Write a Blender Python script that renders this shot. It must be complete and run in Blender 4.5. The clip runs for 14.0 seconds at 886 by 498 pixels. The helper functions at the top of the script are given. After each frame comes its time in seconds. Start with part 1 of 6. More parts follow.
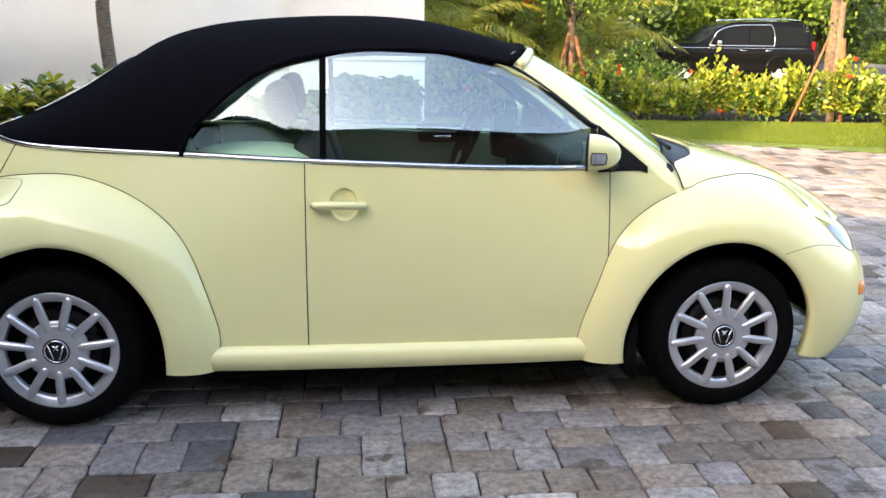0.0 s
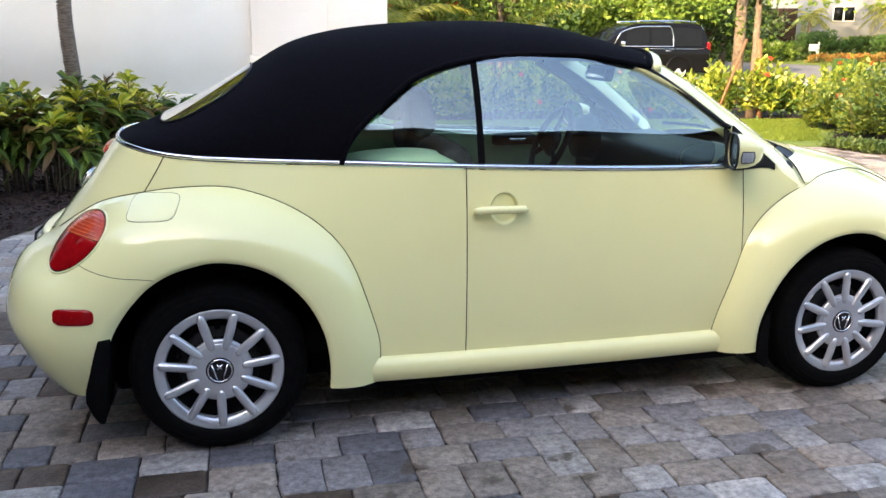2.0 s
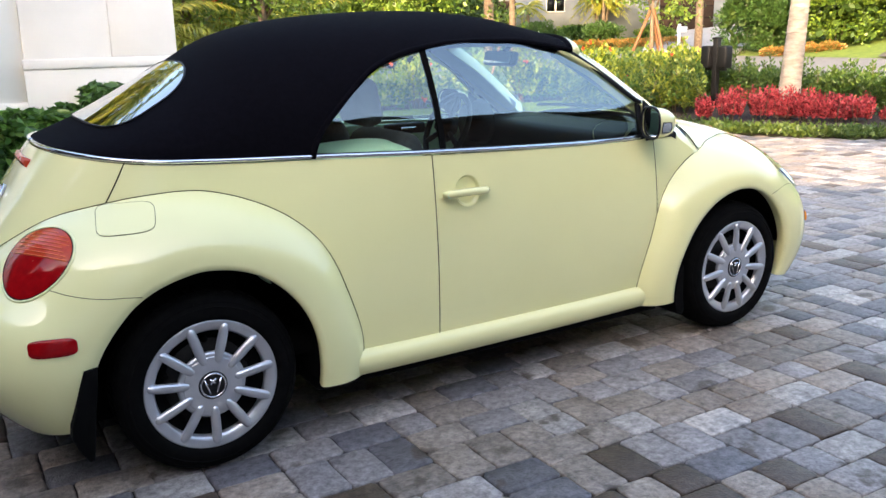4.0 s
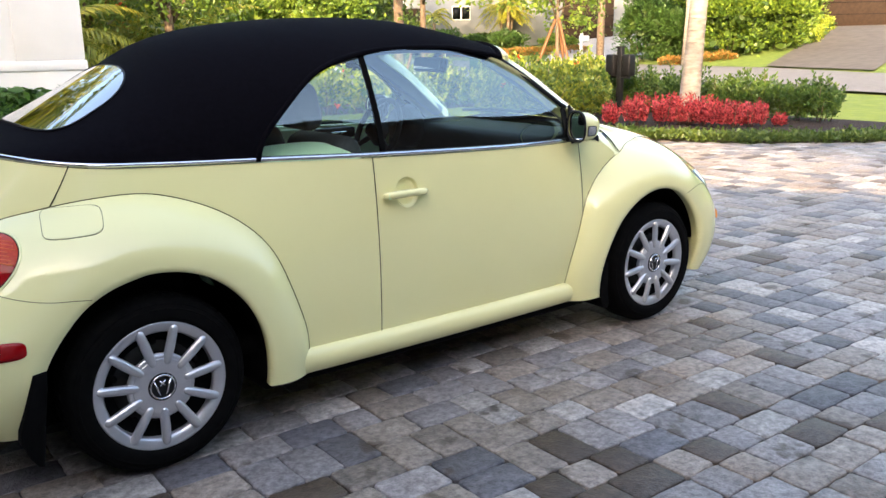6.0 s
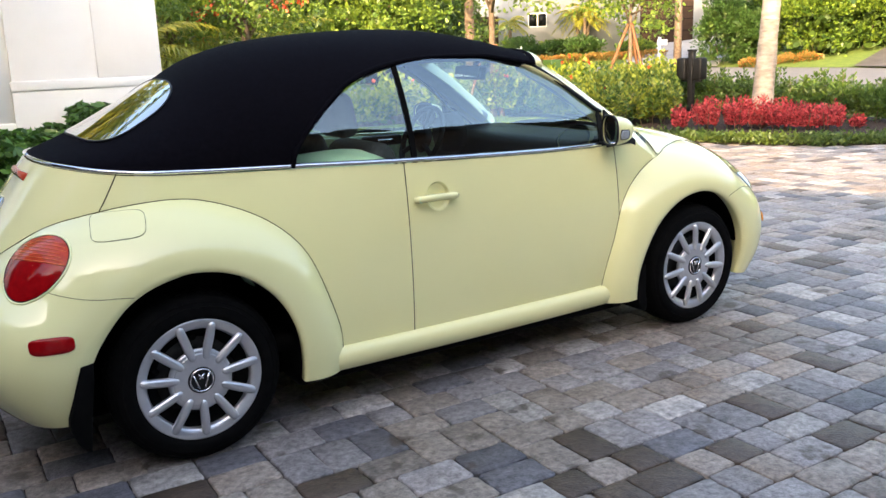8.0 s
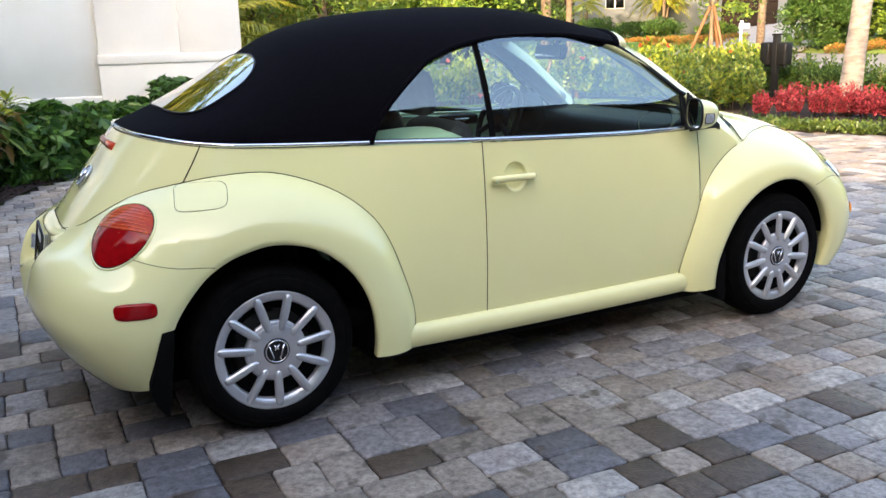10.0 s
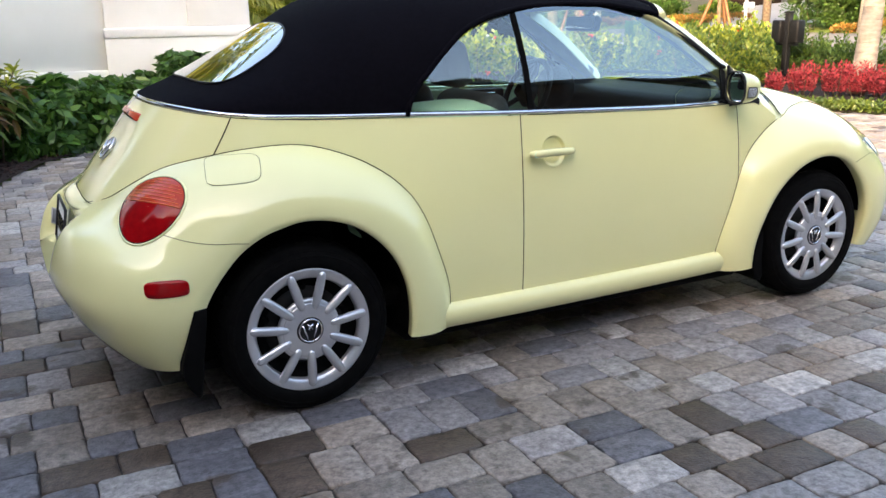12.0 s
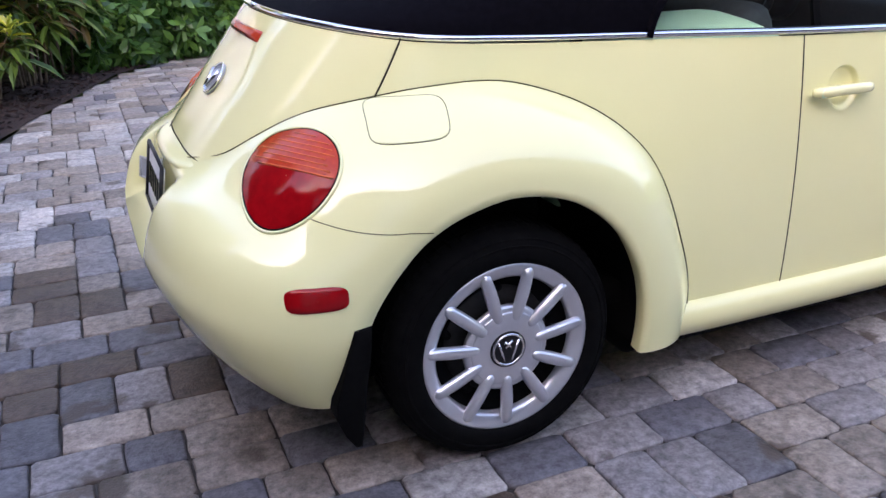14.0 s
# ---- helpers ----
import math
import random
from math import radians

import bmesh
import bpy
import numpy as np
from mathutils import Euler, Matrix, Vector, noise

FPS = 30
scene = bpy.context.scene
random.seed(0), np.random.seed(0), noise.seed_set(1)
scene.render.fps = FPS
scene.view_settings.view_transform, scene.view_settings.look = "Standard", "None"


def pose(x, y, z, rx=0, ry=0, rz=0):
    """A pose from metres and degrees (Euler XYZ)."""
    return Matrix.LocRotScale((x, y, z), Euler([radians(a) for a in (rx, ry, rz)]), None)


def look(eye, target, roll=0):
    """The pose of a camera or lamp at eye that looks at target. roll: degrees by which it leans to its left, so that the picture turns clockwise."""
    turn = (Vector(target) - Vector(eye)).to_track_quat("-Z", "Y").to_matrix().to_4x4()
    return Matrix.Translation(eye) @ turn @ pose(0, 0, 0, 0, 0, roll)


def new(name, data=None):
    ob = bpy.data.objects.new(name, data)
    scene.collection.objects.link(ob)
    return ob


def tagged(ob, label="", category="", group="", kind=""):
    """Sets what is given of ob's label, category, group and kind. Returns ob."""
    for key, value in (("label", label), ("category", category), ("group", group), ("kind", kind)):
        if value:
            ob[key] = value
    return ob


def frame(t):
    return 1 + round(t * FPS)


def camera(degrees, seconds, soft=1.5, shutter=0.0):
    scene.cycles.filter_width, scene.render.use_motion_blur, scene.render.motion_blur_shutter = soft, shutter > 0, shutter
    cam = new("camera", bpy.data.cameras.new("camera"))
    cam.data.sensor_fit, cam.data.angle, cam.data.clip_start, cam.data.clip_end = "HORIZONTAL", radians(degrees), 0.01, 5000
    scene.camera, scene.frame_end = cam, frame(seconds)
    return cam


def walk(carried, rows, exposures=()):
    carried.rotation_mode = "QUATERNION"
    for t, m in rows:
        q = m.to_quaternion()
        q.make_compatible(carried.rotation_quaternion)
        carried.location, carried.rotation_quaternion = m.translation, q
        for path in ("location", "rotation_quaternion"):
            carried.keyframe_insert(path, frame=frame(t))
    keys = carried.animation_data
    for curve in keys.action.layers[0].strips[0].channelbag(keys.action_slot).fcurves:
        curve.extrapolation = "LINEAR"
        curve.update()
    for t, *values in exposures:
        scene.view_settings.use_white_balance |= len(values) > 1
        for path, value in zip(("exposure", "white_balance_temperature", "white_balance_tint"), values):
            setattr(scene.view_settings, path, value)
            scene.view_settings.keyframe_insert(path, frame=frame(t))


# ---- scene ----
cam = camera(54.9, 14.0)
PATH = [
    (0, (-0.176, -3.833, 1.435), (0.029, -1.904, 0.946), 0.8),
    (0.5, (-0.41, -3.716, 1.439), (-0.214, -1.781, 0.972), 1.0),
    (1, (-0.651, -3.642, 1.438), (-0.453, -1.707, 0.975), 1.2),
    (1.5, (-0.943, -3.719, 1.439), (-0.613, -1.807, 0.955), 0.5),
    (2, (-1.163, -3.691, 1.436), (-0.702, -1.805, 0.954), 0.5),
    (2.5, (-1.409, -3.544, 1.441), (-0.911, -1.664, 0.973), -1.0),
    (3, (-1.601, -3.499, 1.436), (-0.899, -1.689, 0.958), -0.5),
    (3.2, (-1.712, -3.522, 1.417), (-0.878, -1.773, 0.924), -0.3),
    (5.3, (-2.093, -3.262, 1.408), (-0.981, -1.674, 0.918), -1.8),
    (5.5, (-2.136, -3.321, 1.407), (-0.983, -1.765, 0.91), -1.7),
    (6, (-2.109, -3.464, 1.412), (-0.931, -1.921, 0.932), -0.6),
    (6.5, (-1.987, -3.629, 1.386), (-0.934, -1.997, 0.91), -0.2),
    (7, (-1.944, -3.716, 1.396), (-0.938, -2.048, 0.941), -2.3),
    (9.3, (-2.113, -3.582, 1.414), (-1.056, -1.948, 0.952), -1.3),
    (9.5, (-2.096, -3.594, 1.401), (-1.082, -1.935, 0.934), -1.5),
    (10, (-2.032, -3.631, 1.4), (-1.144, -1.908, 0.904), -1.2),
    (10.5, (-1.985, -3.685, 1.391), (-1.18, -1.92, 0.904), -1.4),
    (11, (-1.98, -3.695, 1.394), (-1.184, -1.927, 0.904), -1.3),
    (11.5, (-2.031, -3.629, 1.387), (-1.199, -1.88, 0.887), -0.9),
    (12, (-2.111, -3.474, 1.365), (-1.227, -1.764, 0.823), -0.9),
    (12.5, (-2.07, -3.242, 1.359), (-1.276, -1.501, 0.778), -1.1),
    (13, (-2.008, -3.001, 1.333), (-1.338, -1.226, 0.701), -2.5),
    (13.5, (-2.109, -2.685, 1.31), (-1.355, -0.96, 0.633), -1.9),
    (14, (-2.106, -2.43, 1.306), (-1.382, -0.723, 0.557), -1.3),
]
walk(cam, [(t, look(eye, target, roll)) for t, eye, target, roll in PATH], exposures=[(0, 2.44, 6850, 14), (3, 2.42, 6450, 13), (5.5, 2.36, 6750, 13), (7, 2.34, 6750, 13), (11, 2.44, 6700, 12), (12.5, 2.46, 6900, 15), (14, 2.68, 6450, 27)])

# ---- world and sun ----
world = bpy.data.worlds.new("world")
scene.world = world
world.use_nodes = True
wn = world.node_tree.nodes
sky = wn.new("ShaderNodeTexSky")
sky.sky_type, sky.sun_disc = "NISHITA", False
SUN_ELEV, SUN_FROM = 26.0, (-0.76, -0.65)      # degrees up; the horizontal way towards the sun
sky.sun_elevation = radians(SUN_ELEV)
sky.sun_rotation = math.atan2(SUN_FROM[0], SUN_FROM[1])
sky.air_density, sky.dust_density, sky.ozone_density = 1.2, 4.5, 1.0
world.node_tree.links.new(sky.outputs["Color"], wn["Background"].inputs["Color"])
wn["Background"].inputs["Strength"].default_value = 0.15
sun_data = bpy.data.lights.new("sun", "SUN")
sun_data.energy, sun_data.angle, sun_data.color = 2.9, radians(0.6), (1.0, 0.71, 0.38)
sun = new("sun", sun_data)
up = math.tan(radians(SUN_ELEV))
sun.matrix_world = look((SUN_FROM[0] * 30, SUN_FROM[1] * 30, up * 30), (0, 0, 0))


# ---- materials ----
def material(name, color, rough=0.5, metal=0.0, color2=None, scale=20.0, bump=0.0, bump_scale=200.0, island=0.0, obj_random=0.0,
             coat=0.0, coat_ior=1.5, transmission=0.0, ior=1.45, emission=None, stretch=(1, 1, 1), detail=6.0, spec=0.5, ramp=(0.35, 0.65), stain=None, sheen=0.0, grit=0.0, world_space=False, spots=None):
    """A principled material with a two-scale noise between two colours, random per piece, and a fine bump."""
    m = bpy.data.materials.new(name)
    m.use_nodes = True
    n, l = m.node_tree.nodes, m.node_tree.links
    p = n["Principled BSDF"]
    p.inputs["Roughness"].default_value, p.inputs["Metallic"].default_value = rough, metal
    p.inputs["Base Color"].default_value = (*color, 1)
    p.inputs["Coat Weight"].default_value, p.inputs["Coat Roughness"].default_value, p.inputs["Coat IOR"].default_value = coat, 0.02, coat_ior
    p.inputs["Transmission Weight"].default_value, p.inputs["IOR"].default_value = transmission, ior
    p.inputs["Specular IOR Level"].default_value = spec
    if sheen:
        p.inputs["Sheen Weight"].default_value = sheen
    coord = n.new("ShaderNodeTexCoord")
    mapping = n.new("ShaderNodeMapping")
    mapping.inputs["Scale"].default_value = stretch
    place = n.new("ShaderNodeNewGeometry").outputs["Position"] if world_space else coord.outputs["Object"]
    l.new(place, mapping.inputs["Vector"])
    value = None
    if color2:
        tex = n.new("ShaderNodeTexNoise")
        tex.inputs["Scale"].default_value, tex.inputs["Detail"].default_value = scale, detail
        l.new(mapping.outputs["Vector"], tex.inputs["Vector"])
        mix_ramp = n.new("ShaderNodeMapRange")
        mix_ramp.inputs["From Min"].default_value, mix_ramp.inputs["From Max"].default_value = ramp
        l.new(tex.outputs["Fac"], mix_ramp.inputs["Value"])
        mix = n.new("ShaderNodeMix")
        mix.data_type = "RGBA"
        mix.inputs["A"].default_value, mix.inputs["B"].default_value = (*color, 1), (*color2, 1)
        l.new(mix_ramp.outputs["Result"], mix.inputs["Factor"])
        value = mix.outputs["Result"]
        if stain:
            tex2 = n.new("ShaderNodeTexNoise")
            tex2.inputs["Scale"].default_value, tex2.inputs["Detail"].default_value = scale * 0.17, 3.0
            l.new(place, tex2.inputs["Vector"])
            r2 = n.new("ShaderNodeMapRange")
            r2.inputs["From Min"].default_value, r2.inputs["From Max"].default_value = 0.52, 0.72
            l.new(tex2.outputs["Fac"], r2.inputs["Value"])
            mix2 = n.new("ShaderNodeMix")
            mix2.data_type = "RGBA"
            mix2.inputs["B"].default_value = (*stain, 1)
            l.new(r2.outputs["Result"], mix2.inputs["Factor"])
            l.new(value, mix2.inputs["A"])
            value = mix2.outputs["Result"]
    if grit:
        tex3 = n.new("ShaderNodeTexNoise")
        tex3.inputs["Scale"].default_value, tex3.inputs["Detail"].default_value, tex3.inputs["Roughness"].default_value = grit, 8.0, 0.75
        l.new(place, tex3.inputs["Vector"])
        r3 = n.new("ShaderNodeMapRange")
        r3.inputs["From Min"].default_value, r3.inputs["From Max"].default_value = 0.36, 0.64
        r3.inputs["To Min"].default_value, r3.inputs["To Max"].default_value = 0.48, 1.42
        l.new(tex3.outputs["Fac"], r3.inputs["Value"])
        h3 = n.new("ShaderNodeHueSaturation")
        l.new(r3.outputs["Result"], h3.inputs["Value"])
        l.new(value, h3.inputs["Color"])
        value = h3.outputs["Color"]
    if spots:
        # damp dark blotches that run on from stone to stone
        tex4 = n.new("ShaderNodeTexNoise")
        tex4.inputs["Scale"].default_value, tex4.inputs["Detail"].default_value = 5.2, 6.0
        l.new(place, tex4.inputs["Vector"])
        r4 = n.new("ShaderNodeMapRange")
        r4.inputs["From Min"].default_value, r4.inputs["From Max"].default_value = 0.615, 0.665
        r4.inputs["To Max"].default_value = 0.85
        l.new(tex4.outputs["Fac"], r4.inputs["Value"])
        mix4 = n.new("ShaderNodeMix")
        mix4.data_type = "RGBA"
        mix4.inputs["B"].default_value = (*spots, 1)
        l.new(r4.outputs["Result"], mix4.inputs["Factor"])
        l.new(value, mix4.inputs["A"])
        value = mix4.outputs["Result"]
    if island or obj_random:
        info = n.new("ShaderNodeNewGeometry") if island else n.new("ShaderNodeObjectInfo")
        rnd = info.outputs["Random Per Island"] if island else info.outputs["Random"]
        amount = island or obj_random
        rng = n.new("ShaderNodeMapRange")
        rng.inputs["To Min"].default_value, rng.inputs["To Max"].default_value = 1 - amount, 1 + amount
        l.new(rnd, rng.inputs["Value"])
        hsv = n.new("ShaderNodeHueSaturation")
        l.new(rng.outputs["Result"], hsv.inputs["Value"])
        if value:
            l.new(value, hsv.inputs["Color"])
        else:
            hsv.inputs["Color"].default_value = (*color, 1)
        value = hsv.outputs["Color"]
    if value:
        l.new(value, p.inputs["Base Color"])
    if bump:
        tb = n.new("ShaderNodeTexNoise")
        tb.inputs["Scale"].default_value, tb.inputs["Detail"].default_value = bump_scale, 5.0
        l.new(mapping.outputs["Vector"], tb.inputs["Vector"])
        b = n.new("ShaderNodeBump")
        b.inputs["Strength"].default_value, b.inputs["Distance"].default_value = bump, 0.01
        l.new(tb.outputs["Fac"], b.inputs["Height"])
        l.new(b.outputs["Normal"], p.inputs["Normal"])
    if emission:
        p.inputs["Emission Color"].default_value, p.inputs["Emission Strength"].default_value = (*emission[:3], 1), emission[3]
    return m


def leaf_material(name, color, color2, rough=0.45, glow=0.35):
    """Leaves: two greens by piece, some light through them."""
    m = bpy.data.materials.new(name)
    m.use_nodes = True
    n, l = m.node_tree.nodes, m.node_tree.links
    p, out = n["Principled BSDF"], n["Material Output"]
    geo = n.new("ShaderNodeNewGeometry")
    mix = n.new("ShaderNodeMix")
    mix.data_type = "RGBA"
    mix.inputs["A"].default_value, mix.inputs["B"].default_value = (*color, 1), (*color2, 1)
    l.new(geo.outputs["Random Per Island"], mix.inputs["Factor"])
    l.new(mix.outputs["Result"], p.inputs["Base Color"])
    p.inputs["Roughness"].default_value = rough
    tr = n.new("ShaderNodeBsdfTranslucent")
    l.new(mix.outputs["Result"], tr.inputs["Color"])
    ms = n.new("ShaderNodeMixShader")
    ms.inputs["Fac"].default_value = glow
    l.new(p.outputs["BSDF"], ms.inputs[1])
    l.new(tr.outputs["BSDF"], ms.inputs[2])
    l.new(ms.outputs["Shader"], out.inputs["Surface"])
    return m


def glass_material(name, tint, head_on=0.14, sheen_colour=(1, 1, 1), rough=0.0):
    """Thin sheet glass: clear passage with a tint, and a mirror that grows towards grazing angles, alike from both sides."""
    m = bpy.data.materials.new(name)
    m.use_nodes = True
    n, l = m.node_tree.nodes, m.node_tree.links
    out = n["Material Output"]
    n.remove(n["Principled BSDF"])
    tr = n.new("ShaderNodeBsdfTransparent")
    tr.inputs["Color"].default_value = (*tint, 1)
    gl = n.new("ShaderNodeBsdfGlossy")
    gl.inputs["Roughness"].default_value, gl.inputs["Color"].default_value = rough, (*sheen_colour, 1)
    lw = n.new("ShaderNodeLayerWeight")
    lw.inputs["Blend"].default_value = 0.5
    pw = n.new("ShaderNodeMath")
    pw.operation = "POWER"
    pw.inputs[1].default_value = 2.6
    l.new(lw.outputs["Facing"], pw.inputs[0])
    ad = n.new("ShaderNodeMath")
    ad.operation = "MULTIPLY_ADD"
    ad.inputs[1].default_value, ad.inputs[2].default_value = 1 - head_on, head_on
    l.new(pw.outputs["Value"], ad.inputs[0])
    ms = n.new("ShaderNodeMixShader")
    l.new(ad.outputs["Value"], ms.inputs["Fac"])
    l.new(tr.outputs["BSDF"], ms.inputs[1])
    l.new(gl.outputs["BSDF"], ms.inputs[2])
    l.new(ms.outputs["Shader"], out.inputs["Surface"])
    return m


M = {
    "paint": material("car_paint", (0.87, 0.842, 0.432), 0.24, color2=(0.855, 0.825, 0.420), scale=3.0, coat=1.0, coat_ior=1.66, spec=0.12),
    "canvas": material("soft_top_canvas", (0.0028, 0.0025, 0.0040), 0.95, color2=(0.0042, 0.0038, 0.0060), scale=60, bump=0.25, bump_scale=900, spec=0.05),
    "gap": material("shut_gap", (0.045, 0.041, 0.015), 0.8, spec=0.1),
    "rib": material("lens_ridge", (0.72, 0.15, 0.04), 0.15, color2=(0.62, 0.11, 0.03), scale=60, spec=0.3),
    "mirror": material("mirror_silver", (0.85, 0.86, 0.87), 0.02, 1.0),
    "chrome": material("chrome", (0.80, 0.80, 0.82), 0.12, 1.0),
    "black": material("black_plastic", (0.007, 0.007, 0.008), 0.5, color2=(0.011, 0.011, 0.012), scale=80, spec=0.3),
    "dark": material("underbody_black", (0.0025, 0.0025, 0.0025), 0.95, spec=0.1),
    "rubber": material("tyre_rubber", (0.0022, 0.0022, 0.0024), 0.85, color2=(0.0042, 0.0041, 0.004), spec=0.08, scale=30, bump=0.1, bump_scale=300),
    "alloy": material("wheel_silver", (0.64, 0.65, 0.68), 0.30, 0.70, color2=(0.58, 0.59, 0.62), scale=15),
    # near-black: the shade between the spokes is put into disc and well colour
    "brake": material("shaded_brake_disc", (0.016, 0.015, 0.015), 0.6, 0.0, color2=(0.010, 0.009, 0.008), scale=40),
    "alloy_shaded": material("wheel_shadow", (0.005, 0.005, 0.0055), 0.8, spec=0.1),
    "glass": glass_material("side_glass", (0.90, 1.0, 0.955), 0.215, (0.82, 0.95, 1.0)),
    "quarter_glass": glass_material("quarter_glass", (0.90, 1.0, 0.955), 0.14, (0.82, 0.95, 1.0)),
    "back_glass": glass_material("back_glass", (0.20, 0.23, 0.22), 0.34),
    "lens_red": material("red_lens", (0.34, 0.004, 0.006), 0.10, color2=(0.27, 0.003, 0.005), scale=40, coat=0.1, spec=0.3),
    "lens_orange": material("orange_lens", (0.52, 0.050, 0.012), 0.12, color2=(0.42, 0.030, 0.010), scale=60, coat=0.1, spec=0.3),
    "lens_amber": material("amber_lens", (0.8, 0.25, 0.02), 0.1, coat=1.0),
    "lens_clear": material("clear_lens", (0.55, 0.6, 0.65), 0.08, 0.4, coat=1.0),
    "trim_cream": material("pale_green_trim", (0.68, 0.86, 0.58), 0.6, color2=(0.64, 0.82, 0.54), scale=10),
    "trim_grey": material("grey_headlining", (0.50, 0.51, 0.52), 0.85, color2=(0.45, 0.46, 0.47), scale=30),
    "seat": material("seat_black", (0.03, 0.03, 0.034), 0.7, color2=(0.045, 0.045, 0.05), scale=50),
    "stucco": material("white_stucco", (0.89, 0.86, 0.79), 0.9, color2=(0.86, 0.825, 0.75), scale=2.5, bump=0.12, bump_scale=60),
    "white_stucco": material("bright_stucco", (0.85, 0.83, 0.785), 0.9, color2=(0.82, 0.80, 0.75), scale=2.5, bump=0.12, bump_scale=60),
    # far white walls: their bluish shade is put into a darker colour
    "shaded_wall": material("shaded_house_white", (0.20, 0.218, 0.245), 0.8, color2=(0.18, 0.195, 0.22), scale=1.5),
    "white": material("white_paint", (0.80, 0.80, 0.79), 0.5, color2=(0.74, 0.74, 0.73), scale=6),
    "mulch": material("mulch", (0.010, 0.005, 0.004), 0.95, color2=(0.030, 0.014, 0.010), scale=35, bump=0.9, bump_scale=60),
    "mulch_chip": leaf_material("mulch_chip", (0.010, 0.005, 0.004), (0.040, 0.018, 0.012), 0.9, 0.0),
    "soil_joint": material("joint_sand", (0.036, 0.032, 0.029), 0.95, color2=(0.065, 0.057, 0.050), scale=30, bump=0.4, bump_scale=150),
    "grass": material("lawn_soil", (0.075, 0.125, 0.016), 0.9, color2=(0.12, 0.17, 0.022), scale=3, bump=0.6, bump_scale=80),
    "old_asphalt": material("old_asphalt", (0.055, 0.050, 0.047), 0.9, color2=(0.085, 0.078, 0.072), scale=2.0),
    "asphalt": material("street_asphalt", (0.105, 0.107, 0.115), 0.9, color2=(0.14, 0.14, 0.148), scale=4, bump=0.3, bump_scale=120),
    "concrete": material("driveway_concrete", (0.36, 0.35, 0.34), 0.9, color2=(0.30, 0.29, 0.285), scale=3),
    "bark": material("bark", (0.11, 0.078, 0.055), 0.9, color2=(0.19, 0.14, 0.10), scale=14, bump=0.8, bump_scale=40),
    "bark_grey": material("palm_bark", (0.24, 0.20, 0.165), 0.9, color2=(0.13, 0.105, 0.085), scale=18, bump=0.7, bump_scale=35, stretch=(1, 1, 4)),
    "bark_royal": material("royal_palm_bark", (0.40, 0.345, 0.295), 0.85, color2=(0.25, 0.21, 0.175), scale=6, bump=0.3, bump_scale=30, stretch=(1, 1, 3)),
    "bare_stem": material("pale_bare_stem", (0.20, 0.15, 0.105), 0.85, color2=(0.12, 0.09, 0.06), scale=30),
    "stake": material("stake_timber", (0.25, 0.115, 0.055), 0.85, color2=(0.18, 0.08, 0.04), scale=12, stretch=(6, 6, 1)),
    "garage": material("dark_brown_door", (0.022, 0.013, 0.009), 0.7, color2=(0.03, 0.018, 0.012), scale=6, spec=0.15),
    "roof": material("roof_tile", (0.10, 0.095, 0.09), 0.85, color2=(0.15, 0.14, 0.13), scale=8),
    "suv": material("black_car_paint", (0.004, 0.004, 0.0045), 0.10, spec=0.16),
    "suv_glass": material("dark_tinted_glass", (0.006, 0.007, 0.008), 0.03, spec=0.12),
    "hedge": leaf_material("hedge_leaf", (0.11, 0.20, 0.016), (0.38, 0.41, 0.045)),
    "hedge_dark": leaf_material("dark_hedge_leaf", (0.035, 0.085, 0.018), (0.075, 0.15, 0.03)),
    "low_hedge": leaf_material("low_hedge_leaf", (0.035, 0.085, 0.016), (0.12, 0.19, 0.03)),
    "far_leaf": leaf_material("far_shrub_leaf", (0.06, 0.13, 0.016), (0.22, 0.31, 0.035)),
    "shrub": leaf_material("schefflera_leaf", (0.022, 0.075, 0.016), (0.13, 0.27, 0.045), 0.30),
    "croton": leaf_material("croton_leaf", (0.024, 0.062, 0.012), (0.15, 0.22, 0.032), 0.30, 0.25),
    "croton_top": leaf_material("croton_young_leaf", (0.20, 0.30, 0.025), (0.70, 0.62, 0.06), 0.35, 0.35),
    "croton_bronze": leaf_material("croton_bronze_leaf", (0.10, 0.05, 0.02), (0.20, 0.14, 0.03), 0.35, 0.25),
    "red_leaf": leaf_material("red_ti_leaf", (0.17, 0.010, 0.018), (0.66, 0.095, 0.110)),
    "tree_leaf": leaf_material("tree_leaf", (0.07, 0.14, 0.018), (0.20, 0.28, 0.03)),
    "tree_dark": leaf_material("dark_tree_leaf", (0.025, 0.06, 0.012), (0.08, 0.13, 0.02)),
    "palm_leaf": leaf_material("palm_frond", (0.12, 0.17, 0.02), (0.32, 0.34, 0.045)),
    "areca_leaf": leaf_material("golden_palm_frond", (0.22, 0.25, 0.025), (0.52, 0.47, 0.06), 0.4, 0.45),
    "mixed_leaf": leaf_material("mixed_shrub_leaf", (0.05, 0.11, 0.018), (0.27, 0.31, 0.04)),
    "orange_flower": leaf_material("orange_flower", (0.11, 0.14, 0.03), (0.46, 0.19, 0.05)),
    "grass_blade": leaf_material("grass_blade", (0.09, 0.155, 0.014), (0.19, 0.255, 0.026)),
    "flower": leaf_material("red_flower", (0.55, 0.03, 0.02), (0.75, 0.16, 0.05)),
    "ground_cover": leaf_material("ground_cover_leaf", (0.04, 0.085, 0.018), (0.12, 0.17, 0.03)),
}


# ---- mesh helpers ----
def mesh_of(name, verts, faces, smooth=True):
    me = bpy.data.meshes.new(name)
    me.from_pydata([tuple(map(float, v)) for v in verts], [], [tuple(map(int, f)) for f in faces])
    if smooth:
        me.polygons.foreach_set("use_smooth", [True] * len(me.polygons))
    me.update()
    return me


